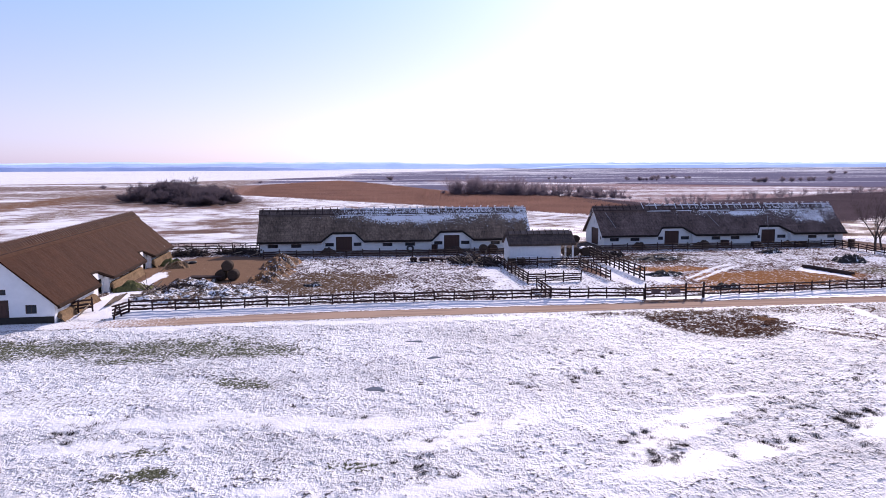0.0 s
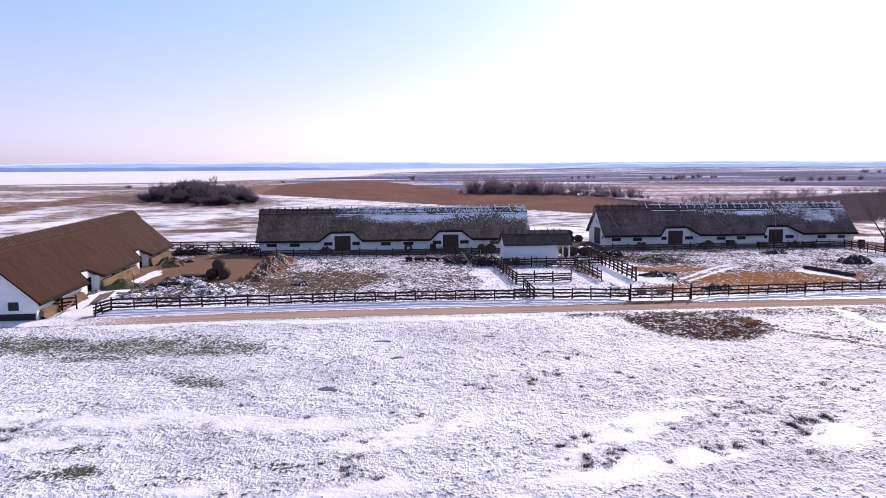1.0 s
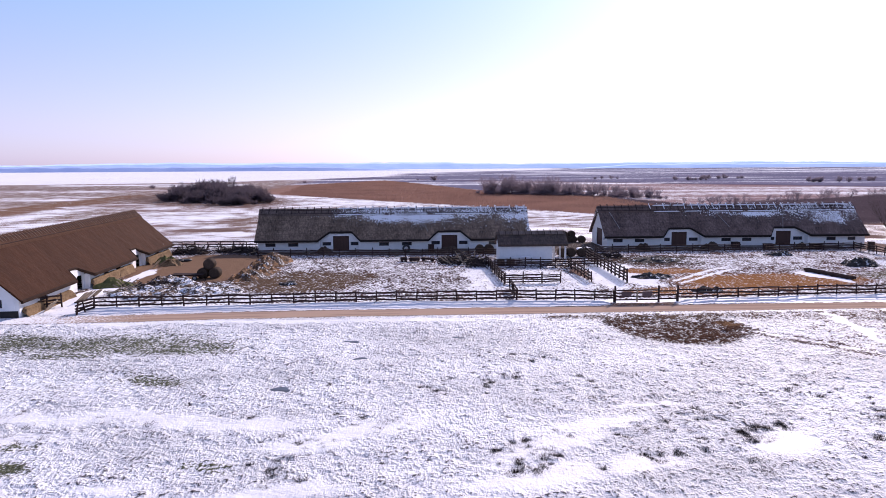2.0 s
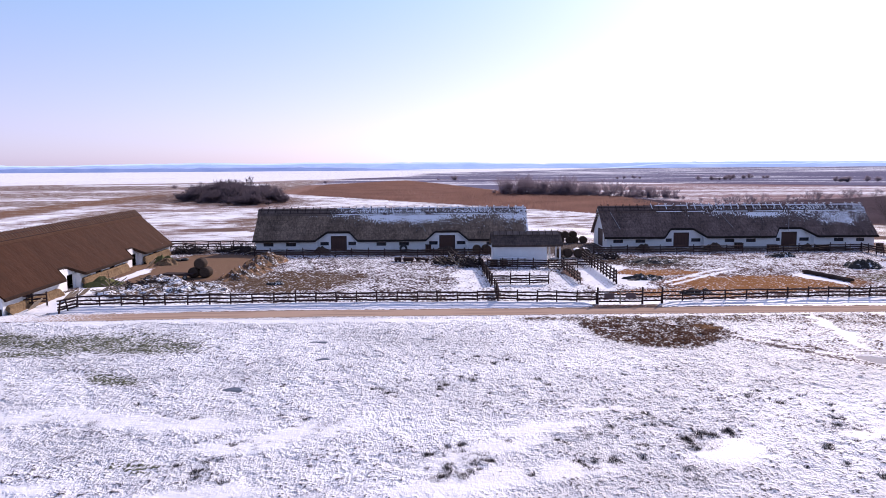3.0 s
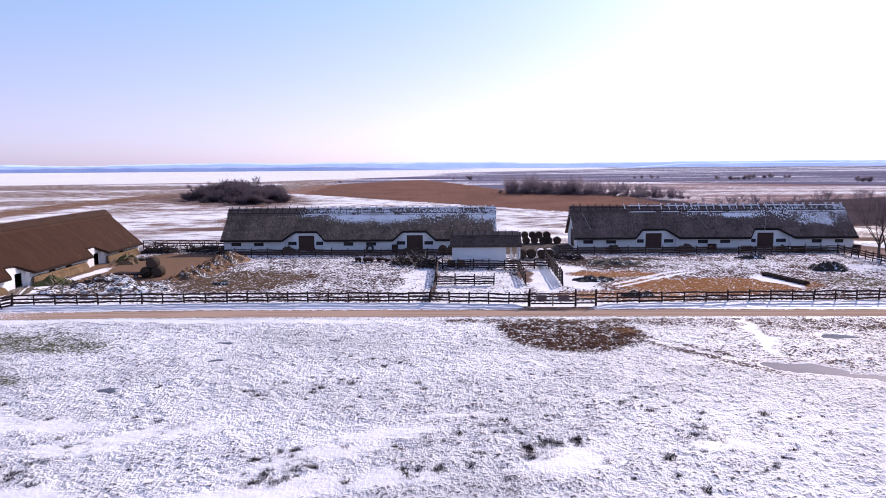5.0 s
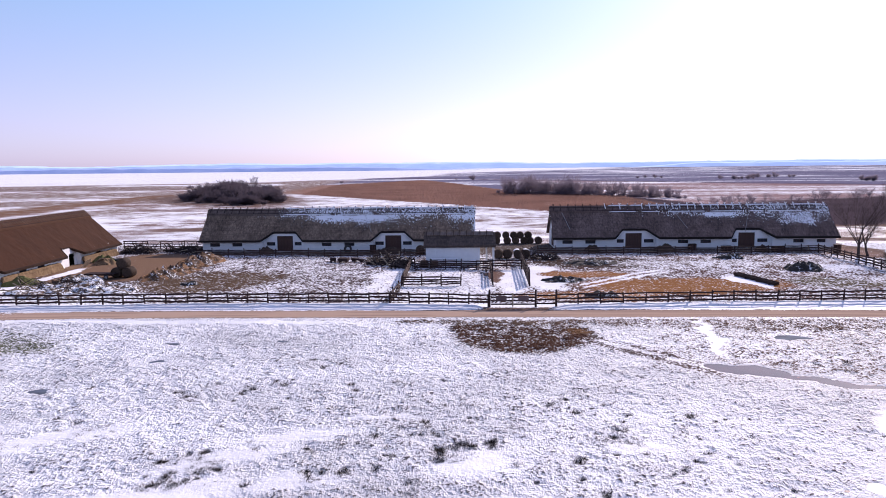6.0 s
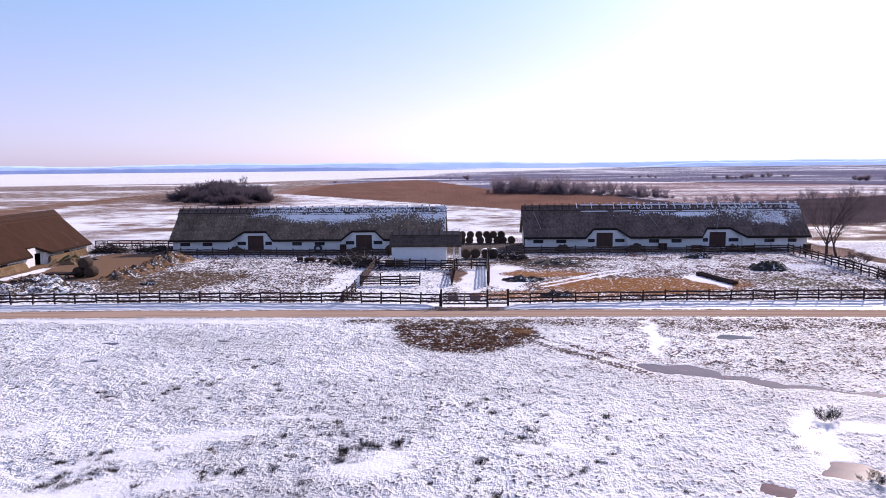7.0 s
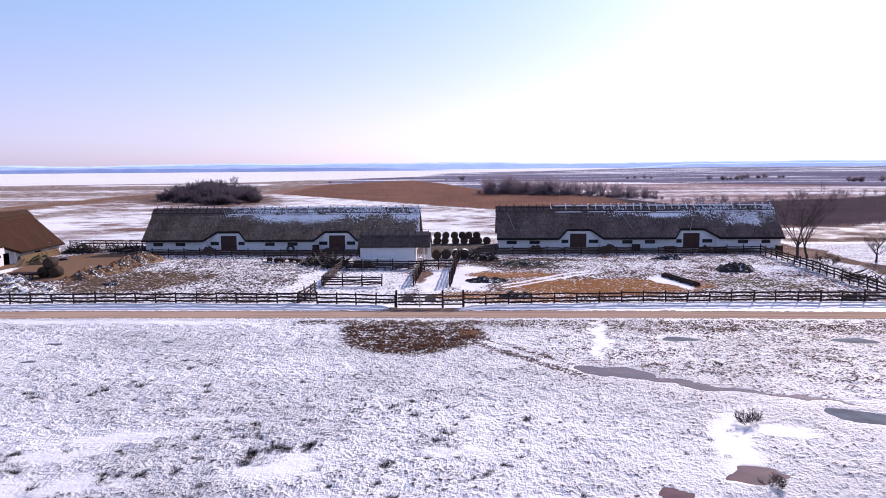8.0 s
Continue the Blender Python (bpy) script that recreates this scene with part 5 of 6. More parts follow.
stick_pile("brush_pile", 15.0, 88.4, 2.8, 1.4, 1.5, 130, 1, "tangled heap of grey cut branches by the yard fence", 0.14, (0.9, 2.2), (0.04, 0.10))
stick_pile("brush_pile", 13.2, 90.6, 1.2, 0.8, 0.7, 40, 11, "low dark heap of rotting branches by the yard fence", 0.06, (0.8, 1.9), (0.04, 0.10))
stick_pile("brush_pile", 16.6, 86.0, 1.1, 1.6, 1.1, 55, 12, "dark heap of broken timber at the fence corner", 0.10, (0.8, 1.9), (0.05, 0.11))
stick_pile("brush_pile", 35.2, 92.0, 1.0, 0.8, 0.7, 34, 13, "dark broken timber beside the bales", 0.05, (0.8, 1.6), (0.05, 0.11))
stick_pile("brush_pile", -22.4, 101.2, 2.6, 1.3, 1.3, 130, 2, "dark tangled brushwood heap against the back fence", 0.06, (0.8, 2.0), (0.04, 0.11))
stick_pile("brush_pile", -16.2, 102.4, 3.2, 1.0, 0.9, 130, 3, "dark brushwood heap along the back fence", 0.05, (0.8, 2.0), (0.04, 0.10))
stick_pile("brush_pile", -17.0, 72.6, 3.0, 1.6, 0.9, 120, 14, "dark tangled twigs heaped on the snowy dung", 0.08, (0.7, 1.8), (0.03, 0.07))
stick_pile("brush_pile", -13.6, 70.6, 4.4, 2.4, 0.55, 170, 15, "thin dark twigs strewn over the snowy dung heap", 0.05, (0.5, 1.4), (0.02, 0.05))
stick_pile("brush_pile", -19.4, 70.3, 0.9, 2.2, 0.6, 26, 4, "pale loose poles leaning at the dung heap", 0.7)
stick_pile("brush_pile", 33.4, 92.6, 1.3, 0.9, 1.1, 40, 5, "dark heap of scrap timber beside the bales", 0.1)
stick_pile("brush_pile", 72.9, 75.5, 1.0, 3.0, 0.7, 40, 7, "low dark brushwood beyond the paddock fence", 0.05)
stick_pile("brush_pile", -13.2, 99.2, 1.0, 0.8, 0.8, 24, 8, "dark brushwood by the barn corner", 0.1)


def build_boards(x, y, turn, n, lean, label, seed, L=1.8):
    rng = random.Random(seed)
    stack = tagged(new("board_stack"), label, "boards")
    stack.matrix_world = pose(x, y, 0, 0, 0, turn)
    for k in range(n):
        b = Shape().box(-0.11, 0.11, -0.02, 0.02, 0, L * rng.uniform(0.8, 1.0), 0.006).mesh("board", M_FENCE_LIGHT)
        piece("board", b, stack, pose(k * 0.26 + rng.uniform(-0.05, 0.05), rng.uniform(-0.03, 0.03), 0.0, lean, rng.uniform(-8, 8), 0))
    return stack


build_boards(-22.6, 86.2, 92, 6, 38, "pale boards leaning on the straw bank", 1, 1.4)
build_boards(-22.2, 65.6, 80, 7, 50, "pale boards leaning beside the barn eave", 2, 1.5)
build_boards(-22.6, 89.4, 60, 3, 55, "orange-brown boards propped by the barn door", 3, 1.6)
build_boards(-22.9, 61.4, 96, 6, 42, "grey-brown planks leaning under the barn eave", 4, 1.2)
build_boards(-21.9, 68.0, 86, 5, 48, "grey-brown planks leaning on the straw", 5, 1.1)
build_fence([(-24.2, 62.3), (-22.4, 63.6)], "short piece of rail fence by the barn corner", 1.0)


def build_platform():
    cart = tagged(new("flat_wagon"), "low dark timber wagon bed standing behind the dung heap", "wagon")
    cart.matrix_world = pose(-17.6, 77.6, 0, 0, 0, -6)
    for k in range(6):
        piece("plank", Shape().box(0, 3.5, k * 0.24, k * 0.24 + 0.22, 0.55, 0.61, 0.008).mesh("plank", M_FENCE), cart)
    for y in (0.15, 1.2):
        piece("beam", Shape().box(0, 3.5, y, y + 0.1, 0.42, 0.548, 0.01).mesh("beam", M_FENCE), cart)
    for x in (0.6, 2.8):
        for y in (-0.12, 1.5):
            ring = Shape().tube([(x + 0.22 * math.cos(w), y, 0.28 + 0.22 * math.sin(w)) for w in np.linspace(0, 2 * math.pi, 17)], [0.07] * 17, 6, False)
            wheel = piece("wheel", ring.mesh("wheel", M_BLACK), cart)
            piece("hub", Shape().tube([(x, y - 0.05, 0.28), (x, y + 0.05, 0.28)], [0.14, 0.14], 10).mesh("hub", M_STEEL), wheel)


build_platform()


def build_tyre(x, y, label, seed):
    s = Shape().tube([(0.42 * math.cos(w), 0.42 * math.sin(w), 0) for w in np.linspace(0, 2 * math.pi, 21)], [0.15] * 21, 8, False)
    ob = tagged(new("tyre", s.mesh("tyre", M_BLACK, True)), label, "tyre")
    ob.matrix_world = pose(x, y, 0.14, 0, 0, seed * 30)
    return ob


build_tyre(-21.3, 92.7, "black rubber tyre lying on the yard", 1)
build_tyre(-20.5, 93.2, "black rubber tyre lying on the yard", 2)
lean_tyre = build_tyre(7.9, 97.6, "black tyre standing by the barn fence", 3)
lean_tyre.matrix_world = pose(7.9, 99.9, 0.55, 78, 0, 10)


def build_trough():
    t = tagged(new("feed_trough"), "long dark timber feeding trough lying in the paddock", "trough")
    t.matrix_world = pose(55.2, 72.2, 0, 0, 0, 104)
    L = 6.6
    piece("side_board", Shape().box(0, L, -0.30, -0.25, 0.05, 0.34, 0.01).mesh("side_board", M_FENCE), t)
    piece("side_board", Shape().box(0, L, 0.25, 0.30, 0.05, 0.34, 0.01).mesh("side_board", M_FENCE), t)
    piece("bottom_board", Shape().box(0, L, -0.248, 0.248, 0.08, 0.13).mesh("bottom_board", M_FENCE), t)
    for x in (0, L - 0.06):
        piece("end_board", Shape().box(x, x + 0.06, -0.245, 0.245, 0.135, 0.33, 0.01).mesh("end_board", M_FENCE), t)
    for x in (0.5, 2.4, 4.3, 6.1):
        piece("foot", Shape().box(x, x + 0.12, -0.5, 0.5, -0.08, 0.078, 0.01).mesh("foot", M_FENCE), t)


build_trough()


def build_rack():
    r = tagged(new("feed_rack"), "white-painted timber frame with a table-like rack before the shed", "rack")
    r.matrix_world = pose(20.5, 86.7, 0)
    for x in (0.25, 0.85):
        piece("upright", Shape().box(x, x + 0.09, 0, 0.09, -0.1, 2.1, 0.01).mesh("upright", M_LIME), r, None, "white painted upright")
    piece("top_board", Shape().box(-0.35, 3.0, -0.3, 0.3, 0.86, 0.93, 0.01).mesh("top_board", M_LIME), r, None, "white painted table board")
    for x in (-0.2, 1.3, 2.8):
        piece("leg", Shape().box(x, x + 0.09, -0.2, -0.11, -0.1, 0.858, 0.01).mesh("leg", M_FENCE), r)


build_rack()


def build_box(x, y, w, d, h, turn, label):
    ob = tagged(new("feed_box"), label, "box")
    ob.matrix_world = pose(x, y, 0, 0, 0, turn)
    piece("body", Shape().box(0, w, 0, d, -0.05, h, 0.02).mesh("body", M_FENCE), ob)
    piece("lid", Shape().box(-0.05, w + 0.05, -0.05, d + 0.05, h + 0.002, h + 0.06, 0.015).mesh("lid", M_FENCE), ob)
    for k in range(3):
        piece("batten", Shape().box(0.1 + k * (w - 0.3) / 2, 0.2 + k * (w - 0.3) / 2, -0.03, -0.002, 0, h - 0.05, 0.006).mesh("batten", M_DOOR), ob)


build_box(55.2, 100.6, 1.0, 0.7, 0.8, 0, "dark wooden feed box against the barn wall")
build_box(59.3, 99.2, 1.3, 0.8, 0.65, 0, "dark wooden feed box before the barn wall")
build_box(65.6, 98.0, 1.4, 0.9, 0.7, 0, "dark wooden crate beside the barn door")
build_box(11.0, 99.8, 0.8, 0.6, 1.0, 0, "dark wooden crate by the barn door")
build_box(73.0, 96.4, 0.7, 0.6, 1.1, 10, "dark wooden box at the paddock corner")


def build_slab(x, y, w, d, h, turn, tilt):
    """A dark baulk of timber with a chamfered top and two skids under it."""
    ob = tagged(new("timber_baulk"), "dark heavy timber baulk lying on the trodden snow", "timber", "baulks in the yard")
    ob.matrix_world = pose(x, y, 0.05, tilt, 0, turn)
    piece("body", Shape().box(-w / 2, w / 2, -d / 2, d / 2, 0.10, h, 0.06).mesh("body", M_FENCE), ob)
    for k in (-0.35, 0.35):
        piece("skid", Shape().box(k * w - 0.06, k * w + 0.06, -d / 2 - 0.05, d / 2 + 0.05, -0.12, 0.098, 0.015).mesh("skid", M_FENCE), ob)


build_slab(7.6, 90.6, 0.7, 0.6, 0.5, 20, 0)
build_slab(9.0, 90.3, 1.3, 0.8, 0.5, -8, 4)
build_slab(10.7, 90.9, 2.0, 0.5, 0.34, -38, 0)


def build_sign():
    s = tagged(new("sign_post"), "small white board on a post before the barn", "sign")
    s.matrix_world = pose(70.6, 99.0, 0)
    piece("post", Shape().box(-0.05, 0.05, -0.05, 0.05, -0.2, 1.2, 0.01).mesh("post", M_FENCE_LIGHT), s)
    piece("board", Shape().box(-0.35, 0.35, -0.08, -0.052, 0.85, 1.3, 0.008).mesh("board", M_LIME), s, None, "white board")


build_sign()


# ---- trees and shrubs ----
def grow(start, way, length, radius, depth, rng, wood, twigs, spread=0.6, kids=(2, 4), droop=0.0, tw=0.02, low=0.35, lift=0.0):
    """Adds one limb and all that grows from it: thick wood as tubes, the finest as slender blades."""
    n = 4
    pts, rad = [start], [radius]
    d = way.normalized()
    for i in range(1, n + 1):
        d = (d + Vector((rng.uniform(-1, 1), rng.uniform(-1, 1), rng.uniform(-0.6, 0.9))) * 0.16 - Vector((0, 0, droop))).normalized()
        pts.append(pts[-1] + d * length / n)
        rad.append(radius * (1 - 0.55 * i / n))
    if depth > 0:
        if radius > 0.05:
            wood.tube(pts, rad, 6 if radius > 0.08 else 4, False)
        else:
            wood.tube(pts[::2], rad[::2], 3, False)
    else:
        a = d.cross(Vector((rng.uniform(-1, 1), rng.uniform(-1, 1), 0.3))).normalized() * tw
        if tw > 0.015:
            twigs.add([pts[0] - a, pts[0] + a, pts[4]], [(0, 1, 2)])
            return
        for p, q in ((pts[0], pts[2]), (pts[2], pts[4])):
            k = 1.0 if p is pts[0] else 0.7
            twigs.add([p - a * k, p + a * k, q + a * k * 0.6, q - a * k * 0.6], [(0, 1, 2, 3)])
        return
    for _ in range(rng.randint(*kids)):
        g = rng.uniform(low, 1.0)
        i = min(n - 1, int(g * n))
        p = pts[i].lerp(pts[i + 1], g * n - i)
        w = rng.uniform(0, 6.283)
        side = Vector((math.cos(w), math.sin(w), rng.uniform(-0.1, 0.5) + lift))
        grow(p, d + side * spread * rng.uniform(0.7, 1.4), length * rng.uniform(0.5, 0.78), rad[i] * 0.62, depth - 1, rng, wood, twigs, spread, kids, droop, tw, low, lift)
    grow(pts[-1], d, length * 0.62, rad[-1] * 0.9, depth - 1, rng, wood, twigs, spread, kids, droop, tw, low, lift)


def tree_meshes(seed, height, depth, kids, stems=1, spread=0.65, tw=0.02, first=0.35, fat=0.028, bark=None, twig=None, low=0.35, sprawl=0.75, lift=0.0):
    rng = random.Random(seed)
    wood, twigs = Shape(), Shape()
    for k in range(stems):
        w = rng.uniform(0, 6.283)
        out = 0.0 if stems == 1 else rng.uniform(0.1, sprawl)
        base = Vector((math.cos(w) * out * 0.35 * (stems > 1), math.sin(w) * out * 0.35 * (stems > 1), -0.15))
        grow(base, Vector((math.cos(w) * out, math.sin(w) * out, 1)), height * first, height * fat, depth, rng, wood, twigs, spread, kids, 0.0, tw, low, lift)
    return wood.mesh("trunk", bark or M_BARK), twigs.mesh("crown", twig or M_TWIG)


def build_tree(name, meshes, m, label, group="", category="tree"):
    t = tagged(new(name), label, category, group)
    t.matrix_world = m
    piece("trunk", meshes[0], t)
    piece("crown", meshes[1], t)
    return t


def forked_tree(seed, trunk, radius, limbs, reach, flare, depth=4, kids=(3, 4), tw=0.009, lean=(0.0, 0.0)):
    """A short stout trunk that parts into long spreading limbs with a haze of fine twigs."""
    rng = random.Random(seed)
    wood, twigs = Shape(), Shape()
    top = Vector((lean[0], lean[1], trunk))
    wood.tube([(0, 0, -0.2), (0.02, 0, 0.25), tuple(top * 0.55 + Vector((0.04, 0.03, 0))), tuple(top)], [radius * 1.35, radius * 1.05, radius * 0.92, radius * 0.82], 9)
    for k in range(limbs):
        w = 2 * math.pi * (k + rng.uniform(-0.25, 0.25)) / limbs
        out = flare * (0.25 if k == 0 else rng.uniform(0.7, 1.25))
        start = top * (1.0 if k < 2 else rng.uniform(0.78, 1.0))
        grow(start, Vector((math.cos(w) * out, math.sin(w) * out, 1)), reach * (1.1 if k == 0 else rng.uniform(0.75, 1.0)), radius * (0.62 if k == 0 else rng.uniform(0.36, 0.5)),
             depth, rng, wood, twigs, 0.62, kids, 0.0, tw, 0.25, 0.12)
    return wood.mesh("trunk", M_BARK), twigs.mesh("crown", M_TWIG)


TREE_A = forked_tree(3, 1.9, 0.18, 6, 3.3, 0.85, 4, (2, 3), 0.010)
TREE_B = forked_tree(8, 1.5, 0.15, 4, 2.7, 0.6, 4, (2, 3), 0.009, (0.25, 0))
TREE_C = forked_tree(12, 1.0, 0.12, 7, 1.5, 1.2, 4, (2, 4), 0.007)
build_tree("bare_tree", TREE_A, pose(73.6, 92.2, 0, 0, 0, 40), "tall bare grey tree with spreading limbs by the fence", "bare trees")
build_tree("bare_tree", TREE_B, pose(75.0, 92.6, 0, 0, 3, 160), "slender forked bare tree beside a larger one", "bare trees")
build_tree("bare_tree", TREE_C, pose(81.2, 88.5, 0, 0, 0, 250), "small bare tree beside the farm track", "bare trees")
build_tree("bare_tree", TREE_C, pose(90.5, 96.5, 0, 0, 0, 70), "small bare tree beside the farm track", "bare trees")

SHRUB_NEAR = tree_meshes(21, 2.1, 3, (3, 5), 6, 0.8, 0.010, 0.42, 0.016)
for x, y, s, r in ((72.2, 82.2, 1.25, 0), (72.6, 78.6, 0.6, 80), (75.2, 86.6, 0.7, 200), (73.2, 72.8, 0.55, 140)):
    build_tree("bare_shrub", SHRUB_NEAR, pose(x, y, 0, 0, 0, r) @ Matrix.Diagonal((s, s, s, 1)), "low bare brown shrub beside the paddock fence", "fence shrubs", "shrub")
TUSSOCK = tree_meshes(25, 0.95, 3, (4, 6), 9, 0.75, 0.006, 0.45, 0.006, None, None, 0.2, 1.4)
build_tree("dry_shrub", TUSSOCK, pose(46.0, 35.0, 0) @ Matrix.Diagonal((0.85, 0.85, 0.95, 1)), "dry wiry shrub standing in a snow drift", "", "shrub")
build_tree("dry_shrub", TUSSOCK, pose(44.6, 28.5, 0, 0, 0, 70) @ Matrix.Diagonal((0.6, 0.6, 0.6, 1)), "dry wiry shrub at the edge of a puddle", "", "shrub")
build_tree("dry_shrub", TUSSOCK, pose(47.8, 44.5, 0, 0, 0, 170) @ Matrix.Diagonal((0.4, 0.4, 0.4, 1)), "small dry wiry shrub in the meadow", "", "shrub")

THICKET = [tree_meshes(31 + k, 5.2 + 0.7 * k, 3, (4, 6), 11, 0.95, 0.055, 0.36, 0.008, M_SHRUB, M_SHRUB, 0.05, 2.0) for k in range(3)]
rng = random.Random(77)
for k in range(104):
    g = rng.random() ** 0.55
    w = rng.uniform(0, 6.283)
    along, across = 37 * g * math.cos(w), 15.5 * g * math.sin(w)
    x, y = -60.0 - 0.5 * along + 0.87 * across, 251 + 0.87 * along + 0.5 * across
    s = rng.uniform(0.55, 1.45) * (1.25 - 0.60 * g ** 2)
    turn = rng.uniform(0, 360)
    if k % 10 in (2, 5, 8):
        continue
    build_tree("thicket_shrub", THICKET[k % 3], pose(x, y, 0, 0, 0, turn) @ Matrix.Diagonal((s * 1.05, s * 1.05, s, 1)), "dense dark leafless shrub in a thicket on the plain", "thicket on the plain", "shrub")
FIELD_TREE = [tree_meshes(41 + k, 6.6 + 0.8 * k, 4, (3, 4), 2, 0.75, 0.040, 0.40, 0.016, M_SHRUB, M_SHRUB, 0.2) for k in range(3)]
ROW_TREE = [tree_meshes(51 + k, 5.6 + 1.1 * k, 4, (3, 4), 2, 0.75, 0.032, 0.38, 0.014, M_SHRUB_HAZED, M_SHRUB_HAZED, 0.15) for k in range(3)]
FAR_SHRUB = [tree_meshes(61 + k, 4.6 + 0.7 * k, 3, (4, 6), 7, 0.95, 0.050, 0.36, 0.008, M_SHRUB_HAZED, M_SHRUB_HAZED, 0.05, 1.7) for k in range(3)]
build_tree("field_tree", FIELD_TREE[2], pose(-61.0, 276, 0) @ Matrix.Diagonal((1.25, 1.25, 1.15, 1)), "rounded bare tree rising above the thicket", "thicket on the plain")
for x, y, s, k in ((-49, 262, 0.82, 0), (-66, 280, 0.95, 1), (-70, 276, 0.95, 0), (-44, 258, 0.66, 2), (-81, 286, 0.80, 1), (-57, 262, 0.74, 2), (-74, 284, 0.82, 1)):
    build_tree("field_tree", FIELD_TREE[k], pose(x, y, 0, 0, 0, 40 * k - x) @ Matrix.Diagonal((s * 1.35, s * 1.35, s * 1.12, 1)), "rounded bare tree rising above the thicket", "thicket on the plain")
build_tree("field_tree", FIELD_TREE[1], pose(-86, 290, 0, 0, 0, 50) @ Matrix.Diagonal((0.9, 0.9, 0.75, 1)), "bare tree at the edge of the thicket", "thicket on the plain")
for k in range(150):
    g = rng.random()
    x = 38 + 56 * g + rng.uniform(-3, 3)
    y = 279 - 38 * g ** 1.6 + rng.uniform(-5, 9)
    s = rng.uniform(0.62, 1.05) * (1.0 - 0.5 * max(0, g - 0.7) * 2) * (1.3 if g < 0.55 else 1.1)
    kind = ROW_TREE if rng.random() < 0.8 else FAR_SHRUB
    if kind is FAR_SHRUB:
        s *= 0.7
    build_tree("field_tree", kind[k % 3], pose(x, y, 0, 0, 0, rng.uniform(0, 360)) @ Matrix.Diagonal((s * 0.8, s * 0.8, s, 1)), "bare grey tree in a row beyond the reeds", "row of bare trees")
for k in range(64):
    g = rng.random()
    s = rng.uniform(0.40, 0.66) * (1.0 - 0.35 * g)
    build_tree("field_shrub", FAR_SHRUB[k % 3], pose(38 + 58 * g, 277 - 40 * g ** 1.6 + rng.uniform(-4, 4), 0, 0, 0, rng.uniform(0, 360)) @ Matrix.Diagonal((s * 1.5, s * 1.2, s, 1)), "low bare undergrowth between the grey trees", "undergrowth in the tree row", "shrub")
for k in range(60):
    x = rng.uniform(90, 235)
    y = float(reed_back(x)) + rng.uniform(-14, 6)
    s = rng.uniform(0.35, 0.62)
    build_tree("field_shrub", ROW_TREE[k % 3], pose(x, y, 0, 0, 0, rng.uniform(0, 360)) @ Matrix.Diagonal((s, s, s, 1)), "low bare shrub at the edge of the brown reeds", "reed-edge shrubs", "shrub")
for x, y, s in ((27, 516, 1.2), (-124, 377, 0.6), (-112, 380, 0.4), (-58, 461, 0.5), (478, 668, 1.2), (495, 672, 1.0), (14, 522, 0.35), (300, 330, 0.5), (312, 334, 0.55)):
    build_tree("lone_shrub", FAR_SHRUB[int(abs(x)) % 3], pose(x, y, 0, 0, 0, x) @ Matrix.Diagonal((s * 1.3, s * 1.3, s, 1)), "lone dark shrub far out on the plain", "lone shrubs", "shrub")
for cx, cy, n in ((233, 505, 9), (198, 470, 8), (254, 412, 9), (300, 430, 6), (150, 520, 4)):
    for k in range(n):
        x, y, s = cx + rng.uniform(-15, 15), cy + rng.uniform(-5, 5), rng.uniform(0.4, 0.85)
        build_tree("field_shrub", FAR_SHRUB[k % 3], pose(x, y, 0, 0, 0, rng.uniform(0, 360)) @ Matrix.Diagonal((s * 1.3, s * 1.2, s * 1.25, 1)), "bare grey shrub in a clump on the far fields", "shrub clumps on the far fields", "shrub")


# ---- reeds and tufts ----
def blades(name, places, material, label, category, seed, per=5, height=(1.2, 2.0), width=0.10, spread=0.5):
    """Many slender upright blades in one mesh."""
    r = np.random.RandomState(seed)
    n = len(places) * per
    base = np.repeat(places, per, 0) + np.concatenate([r.uniform(-spread, spread, (n, 2)), np.zeros((n, 1))], 1)
    h = r.uniform(*height, n)
    w = r.uniform(0, math.pi, n)
    side = np.stack([np.cos(w), np.sin(w), w * 0], 1) * width * r.uniform(0.6, 1.2, (n, 1))
    lean = np.stack([r.uniform(-0.25, 0.25, n) * h, r.uniform(-0.25, 0.25, n) * h, h], 1)
    low = base - np.array([0, 0, 0.06])
    verts = np.stack([low - side, low + side, base + lean], 1).reshape(-1, 3)
    faces = np.arange(n * 3).reshape(-1, 3)
    ob = new(name, mesh_of(name, verts, [tuple(f) for f in faces.tolist()], material))
    return tagged(ob, label, category, kind="stuff")


def reed_places(n, x0, x1, seed):
    r = np.random.RandomState(seed)
    u = r.uniform(x0, x1, n)
    near = reed_front(u) + 2 + 6 * (r.rand(n) - 0.5)
    far = reed_back(u) - 8
    v = near + (far - near) * r.rand(n) ** 1.15
    keep = ((u + 46 + 0.08 * (v - 296)) > 8 * r.rand(n)) & (far > near)
    return np.stack([u, v, u * 0], 1)[keep]


blades("reed_bed", reed_places(24000, -52, 78, 1), M_REED, "wide bed of dry orange-brown reeds", "reeds", 1, 6, (0.3, 0.8), 0.07, 0.8)
blades("reed_bed", reed_places(26000, 72, 240, 2), M_REED_DARK, "dense stand of dark brown reeds", "reeds", 2, 5, (0.22, 0.52), 0.09, 0.9)

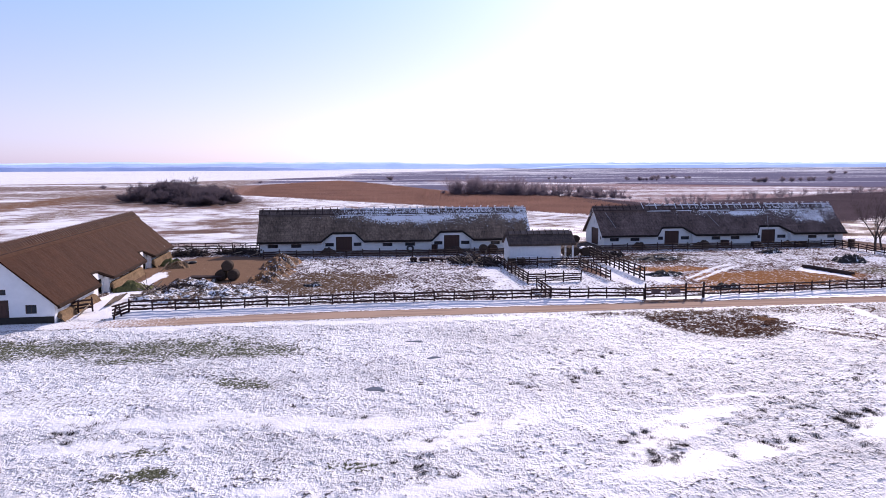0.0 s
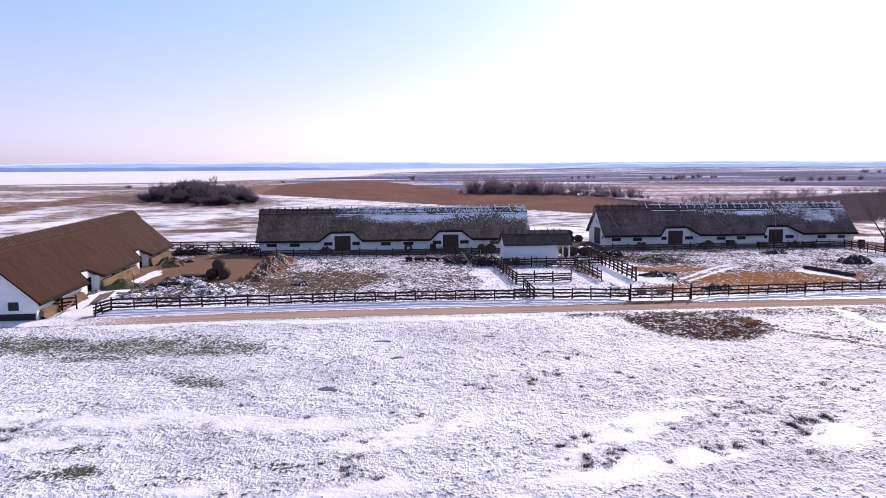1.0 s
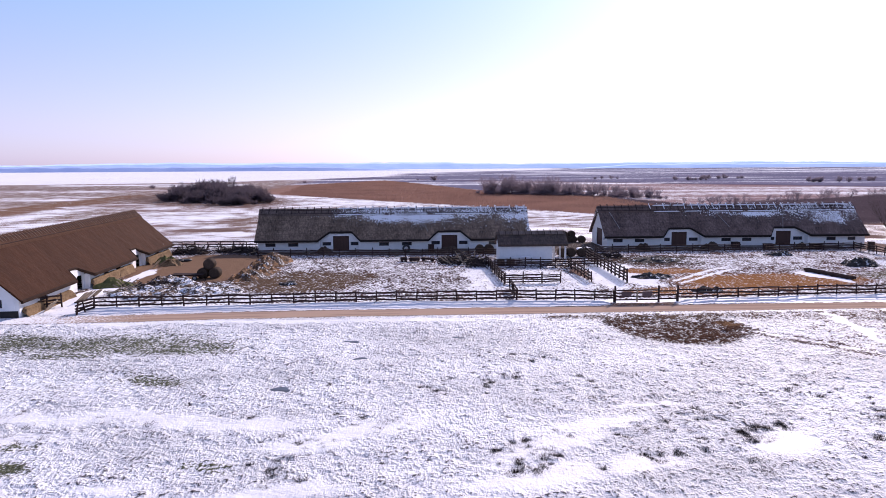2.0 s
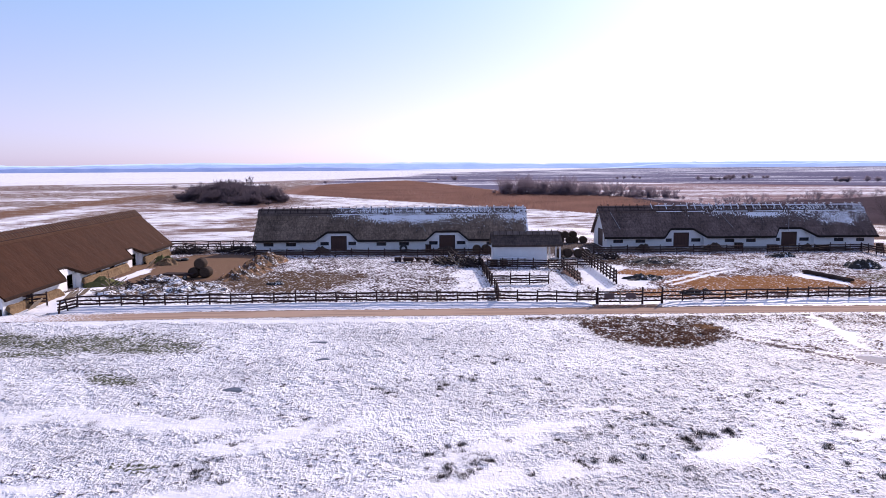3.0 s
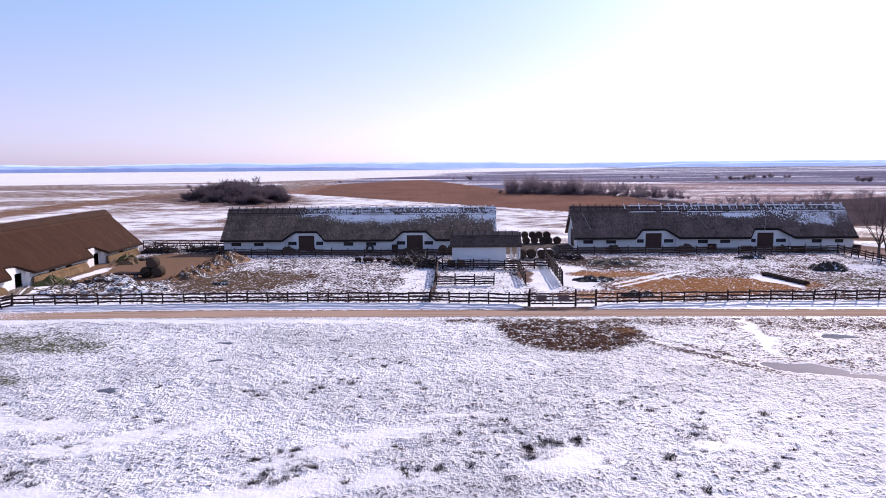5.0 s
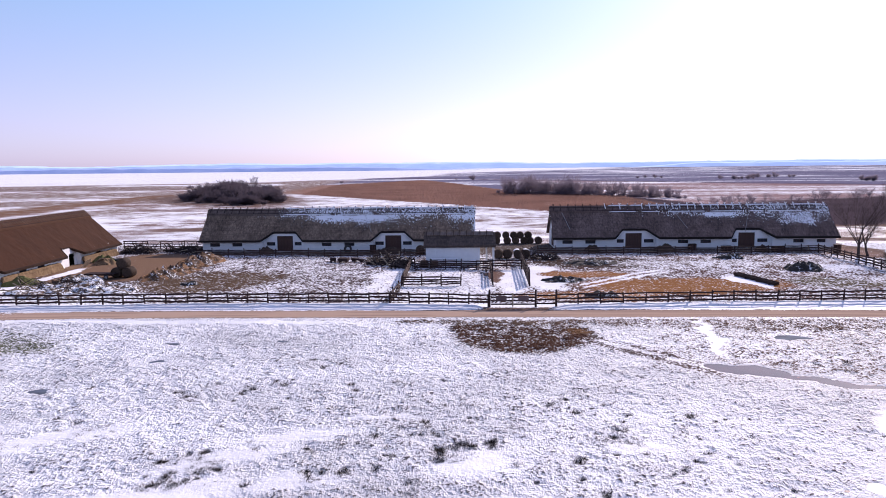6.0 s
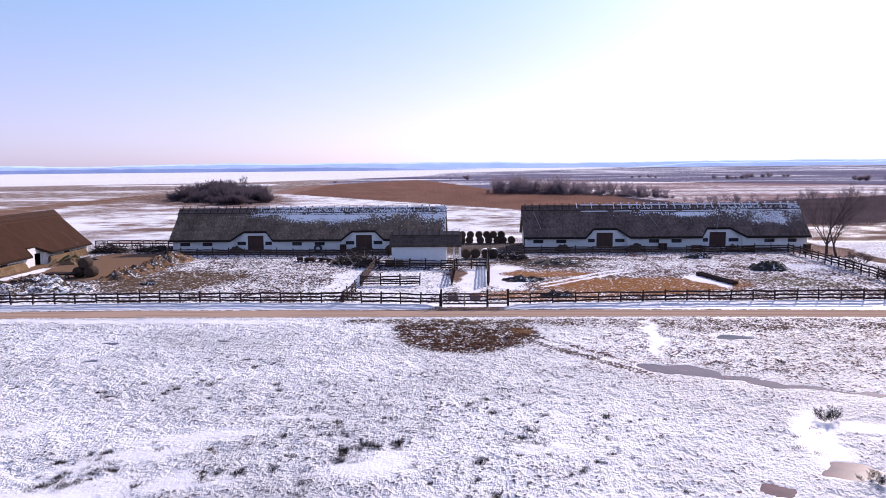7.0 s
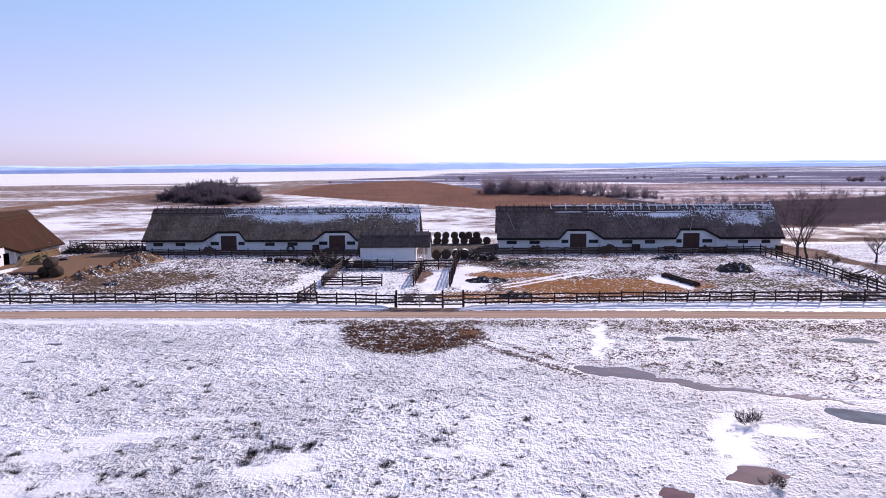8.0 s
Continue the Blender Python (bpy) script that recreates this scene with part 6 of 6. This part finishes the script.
TUFT_BEDS = [  # x, y, half sizes, share of the tufts
    (23.4, 29.6, 1.3, 2.6, 0.55), (24.8, 31.4, 1.6, 1.4, 0.4), (30.5, 29.0, 5.0, 3.4, 0.28), (32.6, 32.4, 2.2, 1.6, 0.40), (27.0, 33.6, 5.0, 1.5, 0.16), (36.0, 33.0, 4.0, 2.5, 0.16), (13.6, 28.9, 2.2, 1.5, 0.35), (19.6, 28.6, 2.6, 1.6, 0.25), (21.2, 32.6, 2.2, 2.6, 0.16), (30.7, 38.0, 1.6, 1.2, 0.3),
    (3.2, 30.0, 1.8, 2.8, 0.22), (5.0, 33.6, 1.8, 0.7, 0.4), (2.4, 26.8, 1.4, 0.8, 0.35), (-11.2, 33.4, 3.6, 2.8, 0.18), (-2.0, 33.6, 4.5, 1.8, 0.12), (11.5, 41.5, 4.5, 3.5, 0.10), (18.5, 44.0, 3.0, 2.2, 0.10),
    (16, 36, 16, 8, 0.025), (-6, 38, 12, 7, 0.03), (43.8, 33.0, 4.0, 3.0, 0.10), (46, 42, 8, 5, 0.03), (27, 40, 8, 5, 0.04)]
TR = np.random.RandomState(9)
cand = np.stack([TR.uniform(-30, 70, 24000), TR.uniform(24, 56, 24000), np.zeros(24000)], 1)
share = sum(s * ellipse(cand[:, 0], cand[:, 1], cx, cy, a, b, 0, 0.5) for cx, cy, a, b, s in TUFT_BEDS)
share = share * smooth_step(fbm(cand[:, 0] / 1.6, cand[:, 1] / 1.6, 91, 2), 0.36, 0.6)
tufts = cand[TR.rand(len(cand)) < 1.3 * share]
for cx, cy, a, b, turn, kind in PUDDLES:
    tufts = tufts[((tufts[:, 0] - cx) ** 2 + (tufts[:, 1] - cy) ** 2) > (a * 0.9) ** 2]


def splayed(name, places, material, label, seed, per=90):
    """Low wiry tufts: short blades splaying out from each root."""
    r = np.random.RandomState(seed)
    n = len(places) * per
    size = np.repeat(0.42 + 0.75 * r.rand(len(places)) ** 2.0, per)[:, None]
    root = np.repeat(places, per, 0) + np.concatenate([r.normal(0, 0.15, (n, 2)), np.zeros((n, 1))], 1) * size
    w = r.uniform(0, 2 * math.pi, n)
    out = np.stack([np.cos(w), np.sin(w), w * 0], 1)
    tip = root + (out * r.uniform(0.04, 0.30, (n, 1)) + np.stack([w * 0, w * 0, r.uniform(0.02, 0.095, n)], 1)) * size
    side = np.stack([-np.sin(w), np.cos(w), w * 0], 1) * 0.013 * size
    low = root - np.array([0, 0, 0.05])
    verts = np.stack([low - side, low + side, tip], 1).reshape(-1, 3)
    ob = new(name, mesh_of(name, verts, [tuple(f) for f in np.arange(n * 3).reshape(-1, 3).tolist()], material))
    return tagged(ob, label, "grass", kind="stuff")


splayed("grass_tufts", tufts, M_GRASS, "dark dead grass tufts poking through the snow", 5)
